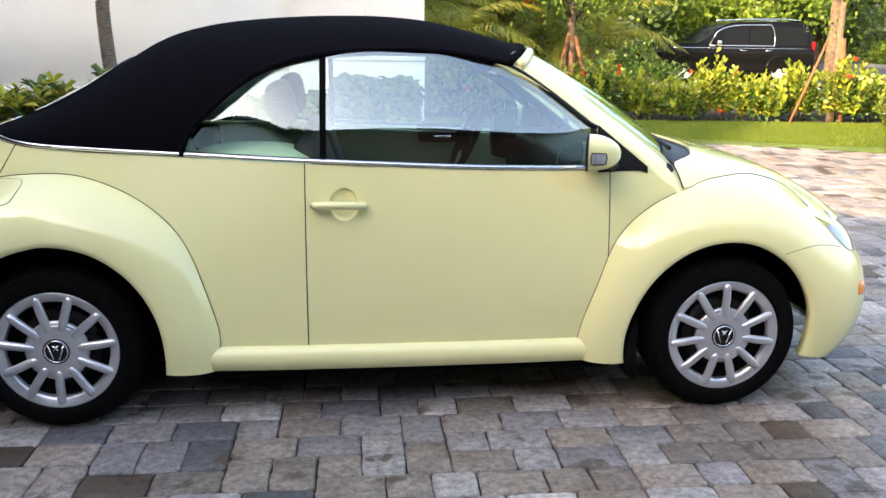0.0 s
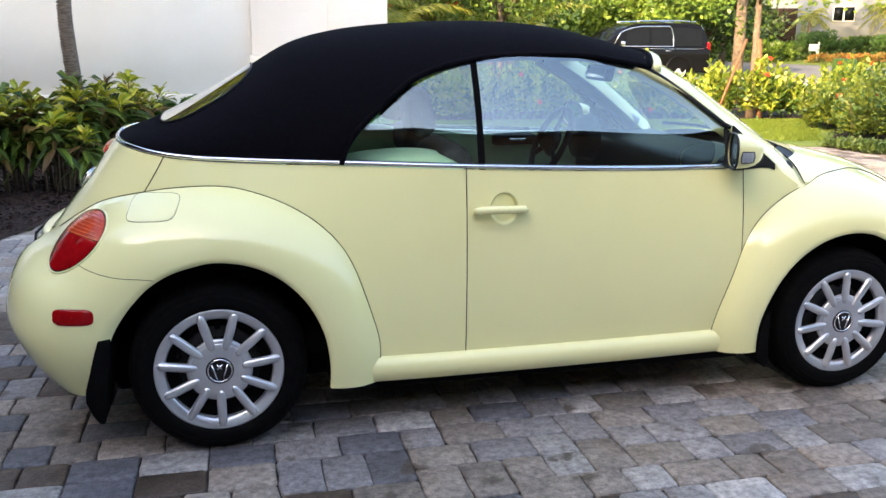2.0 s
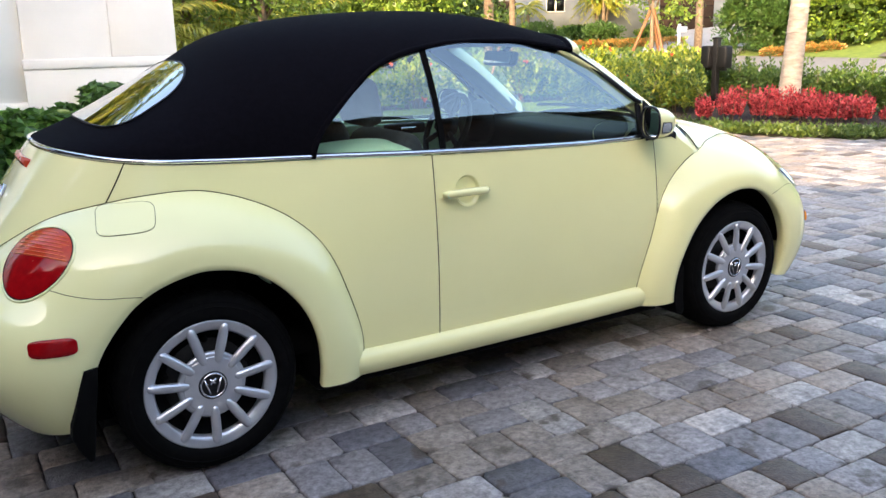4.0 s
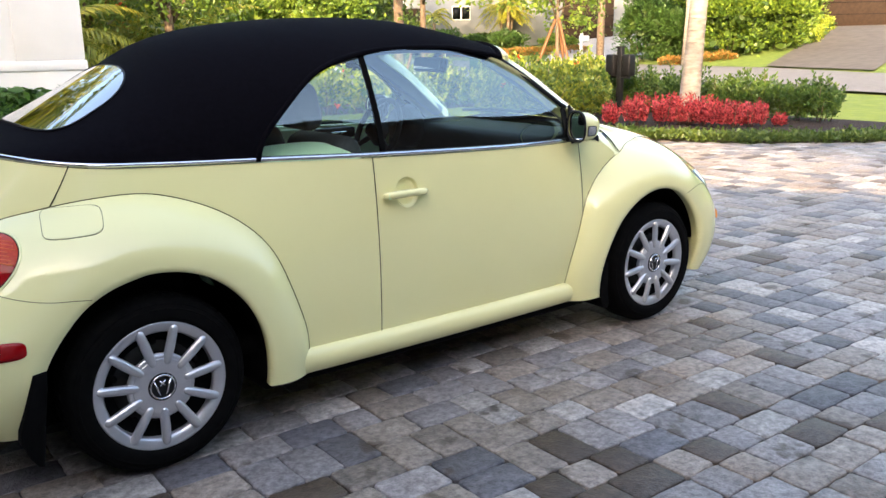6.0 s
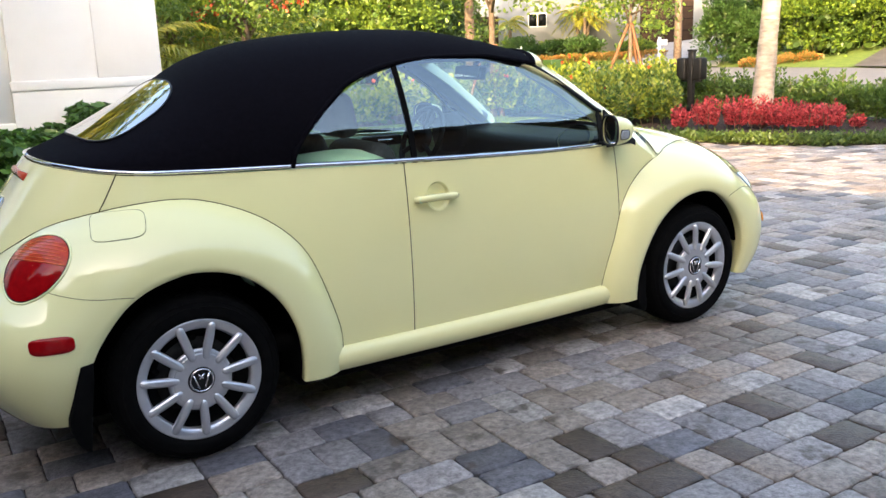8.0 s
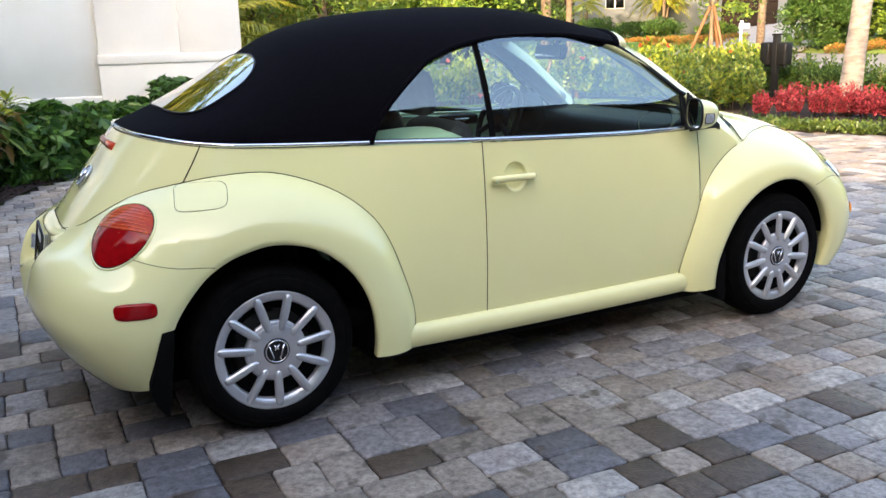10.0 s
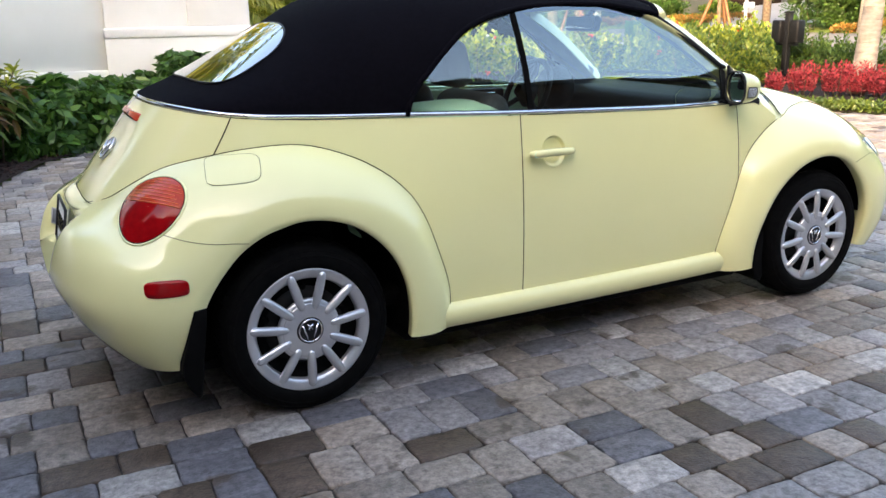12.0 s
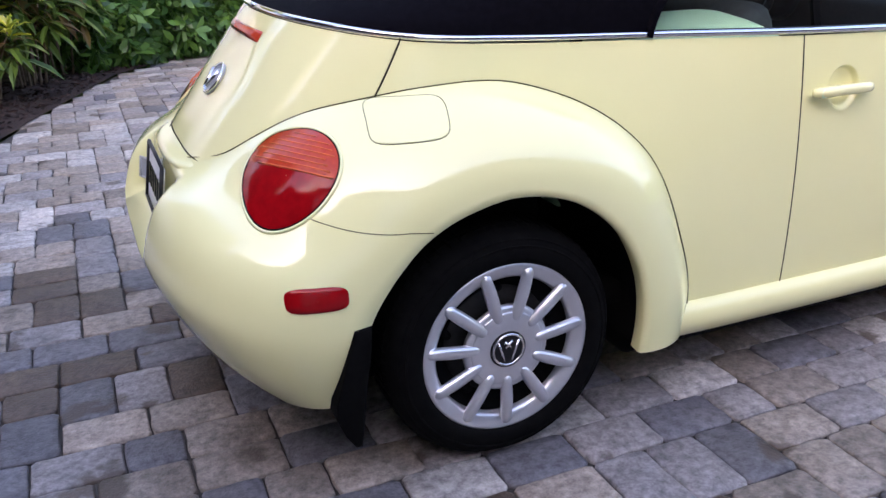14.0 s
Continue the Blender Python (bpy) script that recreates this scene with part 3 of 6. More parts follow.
def door_skin(side):
    """The door's skin, with a round cup pressed in behind the handle."""
    cx, cz = HANDLE_X + 0.016, HANDLE_Z + 0.002
    b, m, f = skirt_curves(cx - TAIL_X)
    vc = (b[2] - cz) / (b[2] - f[2])
    us = sorted(span(REAR_CUT + 0.0018, FRONT_CUT - 0.0018, 30) + span(cx - 0.056 - TAIL_X, cx + 0.056 - TAIL_X, 46))
    vs = sorted(span(0.004, 0.975, 16) + span(vc - 0.09, vc + 0.09, 50))

    def at(u, v):
        x, y, z = skirt(u, v, 1)
        q = ((x - cx) / 0.050) ** 2 + ((z - cz) / 0.056) ** 2
        if q < 1.12:
            edge = min(max((1.12 - q) / 0.30, 0), 1)
            y -= 0.017 * edge * (1 - 0.25 * min(q, 1)) + 0.004 * max(1 - q, 0)
        return (x, side * y, z)

    return grid(at, us, vs)


SEAM = lambda v: -0.285 - 0.24 * v
for side in (-1, 1):
    door = part("door", door_skin(side), "paint", car, thick=0.02)
    # dark shut lines
    for u in (REAR_CUT, FRONT_CUT):
        part("shut_line", tube([skirt(u, v, side, 0.0006) for v in span(0.004, 0.975, 24)], 0.0021, 5), "dark", door)
    part("shut_line", tube([skirt(u, 0.977, side, 0.0006) for u in span(REAR_CUT, FRONT_CUT, 24)], 0.0019, 5), "dark", door)
    part("quarter_panel", panel(SEAM, REAR_CUT, side, 0.004, n=64, nv=22), "paint", car, thick=0.02)
    part("cowl_panel", panel(FRONT_CUT, 1.16 - TAIL_X, side, 0.004, 0.55, n=14), "paint", car, thick=0.02)
    # added black sheet behind the panels, so the shut gaps look shaded
    part("panel_liner", clear_of_wheels(*grid(lambda u, v: skirt(u, v, side, 0.03 + 0.2 * max(u - 1.6, 0)), span(-0.05, 2.34, 60), span(0.03, 1, 16))), "dark", car)
    # sill: a rounded bar under the door
    sill_rows = [(0.735, 0.288), (0.752, 0.290), (0.775, 0.283), (0.790, 0.262), (0.792, 0.235), (0.780, 0.200), (0.755, 0.188), (0.70, 0.190)]
    part("sill", grid(lambda x, k: (x, side * (sill_rows[k][0] + SILL_Y(x) - 0.757), sill_rows[k][1]), span(-0.80, 0.80, 20), range(len(sill_rows))), "paint", car)
    for end, table, angles in ((-1, REAR, span(-2, 152, 110)), (1, FRONT, span(-2, 128, 90))):
        part("fender_seam", tube(crease(table, end, side, angles), 0.0015, 5), "gap", car)
    # chrome strip along the belt
    strip = [skirt(u, -0.012, side) for u in span(0.705 - TAIL_X, 0, 30) + span(-0.04, -1, 24)]
    part("chrome_strip", tube(strip, 0.0085, 8), "chrome", car)
    # door handle: bar, lock
    hx, hz = HANDLE_X, HANDLE_Z

    def side_y(x, z):
        b, m, f = skirt_curves(x - TAIL_X)
        v = (b[2] - z) / (b[2] - f[2])
        return abs(skirt(x - TAIL_X, v, 1)[1])

    bar = [(hx + d, side * (side_y(hx, hz) + 0.008 + 0.024 * (1 - (d / 0.105) ** 4)), hz + 0.004 * (1 - (d / 0.1) ** 2)) for d in span(-0.102, 0.098, 15)]
    part("door_handle", tube(bar, [0.010 if i in (0, 14) else 0.0145 for i in range(15)], 10), "paint", door)
    part("lock_cylinder", lathe([(0.0, 0.0), (0.0, 0.011), (0.006, 0.013)], "y", 16, (hx - 0.082, side * (side_y(hx, hz) + 0.034), hz)), "trim_cream", door)


LID_FOOT = 0.714


def lid_at(w, v):
    # w from -1 to 1 across the tail; the lid ends level above the bumper
    side = -1 if w < 0 else 1
    u = -1 + abs(w) * (SEAM(v) + 1 - 0.004)
    b, m, f = skirt_curves(u)
    last = min((b[2] - LID_FOOT) / (b[2] - f[2]), 1.0)
    return skirt(-1 + abs(w) * (SEAM(v * last) + 1 - 0.004), v * last, side)


def bumper_top(y, k):
    """The bumper's shelf between the lid and the plate's hollow."""
    w = abs(y) / 0.72
    lo, hi = -1.0, 0.0
    for _ in range(24):
        u = (lo + hi) / 2
        b, m, f = skirt_curves(u)
        p = skirt(u, (b[2] - LID_FOOT) / (b[2] - f[2]), 1)
        lo, hi = (u, hi) if p[1] < abs(y) else (lo, u)
    back = p[0] - 0.006 - 0.048 * max(1 - (y / 0.318) ** 2, 0) ** 0.6
    return [(p[0] + 0.02, y, p[2] - 0.008), (p[0] - 0.004, y, p[2] - 0.004), (back + 0.014, y, 0.707), (back, y, 0.699), (back - 0.002, y, 0.690), (back + 0.010, y, 0.676), (back + 0.05, y, 0.66)][k]


part("trunk_lid", grid(lid_at, span(-1, 1, 61), span(0.006, 1, 20)), "paint", car, thick=0.012)
part("bumper_top", grid(bumper_top, span(-0.322, 0.322, 40), range(7)), "paint", car)
part("lid_gap", tube([Vector(bumper_top(y, 1)) + Vector((0.003, 0, 0.003)) for y in span(-0.298, 0.298, 24)], 0.0020, 5), "dark", car)
for side in (-1, 1):
    part("lid_seam", tube([skirt(SEAM(v), v, side, -0.0005) for v in span(0.004, 0.60, 20)], 0.0019, 5), "dark", car)
# the same added black sheet behind the lid, for its gaps' shade
part("tail_liner", join(*[grid(lambda u, v: Vector(skirt(u, v, s)) + Vector((0.035, 0, -0.01)), span(-1, 0.05, 16), span(0.05, 0.72, 6)) for s in (-1, 1)]), "dark", car)
part("underbody", box(-1.64, 1.66, -0.56, 0.56, 0.15, 0.30, 0.03), "dark", car)
part("floor_pan", box(-0.86, 0.84, -0.735, 0.735, 0.150, 0.262, 0.02), "dark", car)

# ---- hood, cowl and windscreen ----
SCREEN_X = lambda y: 1.17 - 0.42 * y * y


def COWL_X(y):
    """The hood's rear edge: bowed across the car, hooking back to the pillar's foot at the sides."""
    f = min(max((abs(y) - 0.44) / 0.15, 0), 1)
    return max(1.086, 1.29 - 0.42 * y * y - 0.085 * f * f * (3 - 2 * f))


def hood_at(f, g):
    y = 0.68 * g
    x = COWL_X(y) + (2.02 - 0.30 * g * g - COWL_X(y)) * f
    return (x, y, HOOD_Z(x) - HOOD_DROP(y))


part("hood", grid(hood_at, span(0, 1, 30), span(-1, 1, 30)), "paint", car, thick=0.012)


def grille_at(f, g):
    y = 0.625 * g
    a = Vector((COWL_X(y) + 0.008, y, HOOD_Z(COWL_X(y)) - HOOD_DROP(y) - 0.012))
    return a.lerp(Vector((SCREEN_X(y) - 0.01, y, 0.994 - HOOD_DROP(y))), f) - Vector((0, 0, 0.02 * math.sin(math.pi * f)))


part("cowl_grille", grid(grille_at, span(0, 1, 6), span(-1, 1, 30)), "black", car)
for y0 in (-0.42, 0.05):
    part("wiper", tube([(1.16 - 0.2 * (y0 + d) ** 2 - 0.06 * d / 0.4, y0 + d, 1.010 - 0.12 * (y0 + d) ** 2 + 0.02 * d / 0.4) for d in span(0, 0.42, 10)], 0.009, 6), "black", car)
HEADER_X, HEADER_Z = 0.56, 1.385


def screen_at(f, g):
    base = Vector((SCREEN_X(0.57 * g), 0.57 * g, 1.000 - HOOD_DROP(0.57 * g)))
    top = Vector((HEADER_X - 0.075 * g * g, 0.455 * g, HEADER_Z - 0.025 * g * g))
    p = base.lerp(top, f)
    return p + Vector((0.5, 0, 0.86)) * 0.018 * math.sin(math.pi * f)


part("windscreen", grid(screen_at, span(0, 1, 14), span(-1, 1, 22)), "glass", car).visible_shadow = False
# pillars of the windscreen: bands from the header down to the cowl, with a rounded face
PILLAR_OUT = smooth_curve((0, (0.46, 0.455, 1.372)), (0.29, (0.66, 0.49, 1.258)), (0.5, (0.80, 0.52, 1.160)), (0.7, (0.94, 0.555, 1.058)), (0.84, (1.040, 0.585, 0.978)), (0.92, (1.072, 0.632, 0.934)), (1, (1.088, 0.700, 0.860)))
PILLAR_IN = smooth_curve((0, (0.36, 0.580, 1.330)), (0.26, (0.54, 0.612, 1.240)), (0.52, (0.73, 0.668, 1.095)), (0.70, (0.85, 0.690, 1.015)), (0.84, (0.935, 0.688, 0.945)), (1, (1.02, 0.690, 0.840)))
for side in (-1, 1):
    def pillar_at(f, k):
        o, i = Vector(PILLAR_OUT(f)), Vector(PILLAR_IN(f))
        n = Vector((0.3, 0.8, 0.5)).normalized()
        flat = 1 - f ** 5
        ring = [o - n * 0.05 + Vector((-0.01, 0, -0.03)), o - n * 0.004, o + n * 0.004 * flat, o.lerp(i, 0.3) + n * 0.013 * flat, o.lerp(i, 0.7) + n * 0.012 * flat, i + n * 0.004 * flat, i - n * 0.01, i - n * 0.05]
        p = ring[k]
        return (p.x, side * p.y, p.z)
    part("windscreen_pillar", grid(pillar_at, span(0, 1, 30), range(8)), "paint", car)
    part("hood_gap", tube([Vector(pillar_at(f, 2)) + Vector((0.002, 0, 0.001)) for f in span(0.85, 0.99, 12)], 0.0024, 5), "dark", car)

ring = [2 * math.pi * i / 64 for i in range(64)]

# ---- soft top ----
TOP_Z = smooth_curve((-1.62, 1.052), (-1.52, 1.088), (-1.40, 1.140), (-1.25, 1.222), (-1.10, 1.310), (-0.94, 1.405), (-0.78, 1.455), (-0.55, 1.488), (-0.14, 1.506), (0.15, 1.486), (0.32, 1.447), (0.54, 1.385))
EDGE_Z = smooth_curve((-0.800, 0.990), (-0.790, 1.030), (-0.76, 1.085), (-0.70, 1.150), (-0.62, 1.222), (-0.54, 1.280), (-0.43, 1.326), (-0.29, 1.357), (-0.14, 1.373), (0.11, 1.375), (0.32, 1.348), (0.47, 1.318))
BULGE = smooth_curve((-1.62, 2.2), (-1.3, 2.3), (-0.8, 2.35), (-0.3, 2.35), (0.1, 2.6), (0.50, 3.3))


def top_at(x, g, lift=0.0):
    """g from -1 (the car's right edge) over the crown (0) to 1; the front edge bows back at the sides."""
    if x > 0.25:
        x -= (x - 0.25) / 0.28 * 0.118 * abs(g) ** 1.6
    zb, zc, n = BELT_Z(x), TOP_Z(x), BULGE(x)
    low = zb if x < -0.80 else max(EDGE_Z(x), zb)
    f0 = min((low - zb) / max(zc - zb, 1e-4), 0.999)
    a0 = math.asin(f0 ** (n / 2))
    a = a0 + (math.pi / 2 - a0) * (1 - abs(g))
    y = belt_at(x) * max(math.cos(a), 0) ** (2 / n)
    z = zb + (zc - zb) * math.sin(a) ** (2 / n)
    d = Vector((0, y, max(z - 0.8, 0.05))).normalized() * lift
    return (x + (-0.5 * lift if x < -0.9 else 0), math.copysign(y + d.y, g) if g else 0.0, z + d.z)


def tops(n=36):
    tail = [-1.618 + 0.30 * (1 - math.cos(math.pi / 2 * i / 12)) for i in range(13)]
    return tail + span(-1.30, -0.802, 16) + [-0.800, -0.795, -0.790, -0.78, -0.77, -0.755, -0.735, -0.715] + span(-0.69, 0.53, 36)


top = part("soft_top", grid(lambda x, g: top_at(x, g), tops(), span(-1, 1, 65)), "canvas", car, "black woven canvas roof", thick=0.014)
# folded hem along the window edge and the front
for side in (-1, 1):
    hem = [Vector(top_at(x, side * 0.999)) for x in [-0.800, -0.795, -0.790, -0.78, -0.77, -0.755, -0.735, -0.715] + span(-0.69, 0.53, 32)]
    part("hem", tube(hem, 0.011, 8), "canvas", top)
part("front_hem", tube([Vector(top_at(0.53, g)) for g in span(-1, 1, 30)], 0.013, 8), "canvas", top)
part("header_rail", tube([Vector(top_at(0.53, g)) + Vector((0.030, 0, -0.018)) for g in span(-0.94, 0.94, 30)], 0.022, 10), "paint", car)


# rear window: a rounded pane that follows the canvas
def pane_at(r, a, lift=0.006):
    c, s = math.cos(a), math.sin(a)
    k = (abs(c) ** 3.2 + abs(s) ** 3.2) ** (-1 / 3.2) * r
    x = -1.262 + 0.180 * k * c
    y = (0.395 - 0.22 * (x + 1.262)) * k * s
    zb, zc, n = BELT_Z(x), TOP_Z(x), BULGE(x)
    q = min(abs(y) / max(belt_at(x), 0.05), 0.999)
    z = zb + (zc - zb) * (1 - q ** n) ** (1 / n)
    return (x - 0.6 * lift, y, z + 0.8 * lift)


rear_window = part("rear_window", grid(lambda a, r: pane_at(r, a), ring, span(0.01, 1, 12), loop=True), "back_glass", car)
part("window_rubber", tube([pane_at(1.0, a, 0.004) for a in ring + ring[:1]], 0.0038, 6, caps=False), "black", rear_window)


# mud flaps, as outlines in x and z
REAR_FLAP = [(-1.600, 0.452), (-1.640, 0.446), (-1.655, 0.400), (-1.672, 0.340), (-1.692, 0.270), (-1.694, 0.232), (-1.676, 0.185), (-1.655, 0.152), (-1.640, 0.150), (-1.632, 0.200), (-1.620, 0.300), (-1.604, 0.400)]
FRONT_FLAP = [(0.902, 0.372), (0.880, 0.352), (0.866, 0.290), (0.858, 0.200), (0.872, 0.150), (0.905, 0.132), (0.918, 0.150), (0.905, 0.240), (0.906, 0.320)]


def flap_mesh(outline, side, inner, outer):
    """A rubber flap: its outline drawn across the car, the outer corner rounded off."""
    n = len(outline)
    cx, cz = sum(p[0] for p in outline) / n, sum(p[1] for p in outline) / n
    verts = []
    for y, k in ((inner, 1.0), (outer - 0.008, 1.0), (outer - 0.002, 0.985), (outer, 0.95)):
        verts += [(cx + (x - cx) * k, side * y, cz + (z - cz) * k) for x, z in outline]
    faces = [(r * n + i, r * n + (i + 1) % n, (r + 1) * n + (i + 1) % n, (r + 1) * n + i) for r in range(3) for i in range(n)]
    return verts, faces + [tuple(range(n)), tuple(range(3 * n, 4 * n))]


# ---- side glass ----
GLASS_TOP = smooth_curve((-0.79, 1.010), (-0.76, 1.085), (-0.70, 1.150), (-0.62, 1.222), (-0.54, 1.280), (-0.43, 1.326), (-0.29, 1.357), (-0.14, 1.373), (0.11, 1.375), (0.32, 1.348), (0.42, 1.315), (0.54, 1.240), (0.73, 1.095))
GLASS_Y = smooth_curve((-0.79, 0.655), (-0.62, 0.600), (-0.43, 0.568), (-0.29, 0.556), (0.11, 0.556), (0.42, 0.570), (0.54, 0.600), (0.73, 0.665))
for side in (-1, 1):
    def glass_at(x, f):
        z0, z1 = BELT_Z(x) - 0.02, GLASS_TOP(x) + 0.008
        y0, y1 = BELT_Y(x) - 0.022, GLASS_Y(x) - 0.004
        return (x, side * (y0 + (y1 - y0) * f + 0.018 * math.sin(math.pi * f) * (z1 - z0) / 0.4), z0 + (z1 - z0) * f)
    for nm, xs in (("quarter_window", span(-0.788, -0.298, 16)), ("door_window", span(-0.280, 0.73, 24))):
        g = part(nm, grid(glass_at, xs, span(0, 1, 8)), "quarter_glass" if nm == "quarter_window" else "glass", car)
        g.visible_shadow = False
    part("window_seal", grid(lambda x, f: Vector(glass_at(x, f)) + Vector((0, side * 0.004, 0)), span(-0.3005, -0.2775, 3), span(0.02, 1, 8)), "dark", car, thick=0.012)
    part("front_seal", grid(lambda x, f: Vector(glass_at(x, f)) + Vector((0, side * 0.003, 0)), span(0.718, 0.742, 3), span(0.02, 1, 5)), "black", car, thick=0.012)
    part("belt_seal", tube([(x, side * (BELT_Y(x) - 0.012), BELT_Z(x) + 0.010) for x in span(-0.79, 0.72, 30)], 0.009, 6), "black", car)
    part("pillar_seal", tube([(x, side * (GLASS_Y(x) + 0.004), GLASS_TOP(x) + 0.004) for x in span(0.40, 0.74, 14)], 0.010, 6), "black", car)

    # mirror: triangular foot, arm, shell, glass
    def sail(x, f):
        z0 = BELT_Z(x) - 0.012
        z1 = 1.115 - (x - 0.735) / (0.945 - 0.735) * (1.115 - 0.950)
        z = z0 + max(z1 - z0, 0.002) * f
        return (x, side * (BELT_Y(x) + 0.006 - 0.14 * max(z - 0.95, 0)), z)
    mirror = part("mirror_foot", grid(sail, span(0.742, 0.940, 8), span(0, 1, 5)), "black", car, "black triangular mirror foot", thick=0.012)
    part("mirror_arm", tube([(0.80, side * 0.70, 0.965), (0.755, side * 0.74, 0.975), (0.735, side * 0.77, 0.99)], [0.026, 0.022, 0.026], 10), "black", mirror)
    SQUARE = lambda a: (abs(math.cos(a)) ** 2.8 + abs(math.sin(a)) ** 2.8) ** (-1 / 2.8)

    def shell(a, k, r=1.0):
        # k from the open rear rim (0) to the nose (1); the rim leans back outwards
        e = math.sqrt(max(1 - k ** 2.4, 0)) * r
        y, z = 0.078 * e * SQUARE(a) * math.cos(a), 0.066 * e * SQUARE(a) * math.sin(a)
        return (0.672 + 0.122 * k - 0.32 * y * (1 - k), side * (0.805 + y), 1.026 + z - 0.006 * k)
    part("mirror_shell", grid(shell, ring[::2], [math.sin(math.pi / 2 * i / 12) for i in range(13)], loop=True), "paint", mirror)
    part("mirror_rim", tube([shell(a, 0.0) for a in ring + ring[:1]], 0.005, 6, caps=False), "black", mirror)
    part("mirror_glass", grid(lambda a, r: Vector(shell(a, 0.0, r)) + Vector((0.008, 0, 0)), ring[::2], span(0.01, 0.95, 4), loop=True), "mirror", mirror)
    part("turn_signal", grid(lambda f, g: Vector(shell(0.33 * g * math.sqrt(max(1 - (2 * f - 1) ** 4, 0.02)) - 0.22, 0.09 + 0.42 * f)) + Vector((0, side * 0.003, 0)), span(0, 1, 10), span(-1, 1, 6)), "lens_clear", mirror)
    part("lens_edge", tube([Vector(shell(0.33 * g * 0.97 - 0.22, 0.09 + 0.42 * f)) + Vector((0, side * 0.004, 0)) for f, g in [(x, 1) for x in span(0.08, 0.92, 8)] + [(1.0, 0)] + [(x, -1) for x in span(0.92, 0.08, 8)] + [(0.0, 0), (0.08, 1)]], 0.0022, 5), "black", mirror)
    for q in span(0.25, 0.75, 4):
        part("lens_rib", tube([Vector(shell(0.27 * g - 0.22, 0.09 + 0.42 * q)) + Vector((0, side * 0.0045, 0)) for g in span(-1, 1, 6)], 0.0012, 4), "chrome", mirror)

    # tail lamp: oval dome, orange ribs above, red below, in a cream bezel
    def lamp_at(r, a, lift):
        c, s = math.cos(a), math.sin(a)
        u, w = 0.124 * r * c, 0.051 * r * s
        t = radians(41)
        return on_fender(REAR, -1, side, -1.703 + u * math.cos(t) - w * math.sin(t), 0.746 + u * math.sin(t) + w * math.cos(t), lift)
    lamp = part("tail_lamp", grid(lambda a, r: lamp_at(r, a, 0.004 + 0.022 * (1 - r ** 2.5)), ring, span(0.01, 1, 12), loop=True), "lens_red", car, "oval red lamp lens with orange ribbed top")
    def upper_lens():
        verts, faces = grid(lambda a, r: lamp_at(r, a, 0.0052 + 0.022 * (1 - r ** 2.5)), ring, span(0.01, 0.985, 22), loop=True)
        def high(q):
            a, r = q // 22, 0.01 + 0.975 * (q % 22) / 21
            u, w = 0.124 * r * math.cos(ring[a]), 0.051 * r * math.sin(ring[a])
            return u * math.sin(radians(41)) + w * math.cos(radians(41)) > 0.010
        return verts, [f for f in faces if all(high(q) for q in f)]
    part("upper_lens", upper_lens(), "lens_orange", lamp, "orange-red ribbed lens")
    part("lens_edge", tube([lamp_at(0.995, a, 0.004) for a in ring + ring[:1]], 0.0022, 5, caps=False), "dark", lamp)
    for i in range(10):
        # ribs lie level across the lamp's upper half
        h = 0.10 + 0.074 * i
        rib = []
        for d in span(-0.99, 0.99, 16):
            dx, dz = 0.125 * d, 0.125 * h
            u, w = (dx * math.cos(radians(41)) + dz * math.sin(radians(41))) / 0.124, (-dx * math.sin(radians(41)) + dz * math.cos(radians(41))) / 0.051
            if math.hypot(u, w) < 0.95:
                rib.append(lamp_at(math.hypot(u, w), math.atan2(w, u), 0.004 + 0.022 * (1 - math.hypot(u, w) ** 2.5)))
        if len(rib) > 2:
            part("lens_rib", tube(rib, 0.0030, 6), "rib", lamp)
    part("lamp_bezel", tube([lamp_at(1.035, a, 0.001) for a in ring + ring[:1]], 0.0045, 6, caps=False), "paint", lamp)
    # side marker
    def marker_at(r, a, lift, cx, cz, w, h, table, end):
        c, s = math.cos(a), math.sin(a)
        k = (abs(c) ** 4 + abs(s) ** 4) ** -0.25 * r
        return on_fender(table, end, side, cx + w * k * c, cz + h * k * s, lift)
    part("side_marker", grid(lambda a, r: marker_at(r, a, 0.002 + 0.005 * (1 - r ** 6), -1.712, 0.529, 0.066, 0.027, REAR, -1), ring, span(0.01, 1, 8), loop=True), "lens_red", car, "red side marker lens")
    part("amber_marker", grid(lambda a, r: marker_at(r, a, 0.002 + 0.008 * (1 - r ** 6), 1.846, 0.470, 0.028, 0.026, FRONT, 1), ring, span(0.01, 1, 8), loop=True), "lens_amber", car, "amber side marker lens")
    part("headlamp", grid(lambda a, r: on_fender(FRONT, 1, side, 1.762 + 0.086 * r * math.cos(a) - 0.02 * r * math.sin(a), 0.716 + 0.094 * r * math.sin(a) - 0.050 * r * math.cos(a), 0.004 + 0.016 * (1 - r ** 3)), ring, span(0.01, 1, 10), loop=True), "lens_clear", car, "clear round headlamp")
    # seam between fender and bumper
    part("bumper_seam", tube([on_fender(REAR, -1, side, x, 0.652 + 0.035 * ((-1.50 - x) / 0.2) ** 2 if x < -1.50 else 0.652 - 0.12 * (x + 1.50), 0.0) for x in span(-1.72, -1.45, 16)], 0.0010, 5), "gap", car)
    part("bumper_seam", tube([on_fender(FRONT, 1, side, x, 0.640 + 0.02 * math.sin((x - 1.47) / 0.26 * 3.1), 0.0003) for x in span(1.46, 1.74, 16)], 0.0011, 5), "gap", car)
    # mud flaps
    part("mud_flap", flap_mesh(REAR_FLAP, side, 0.60, 0.834), "rubber", car, "black rubber mud flap", sharp=40)
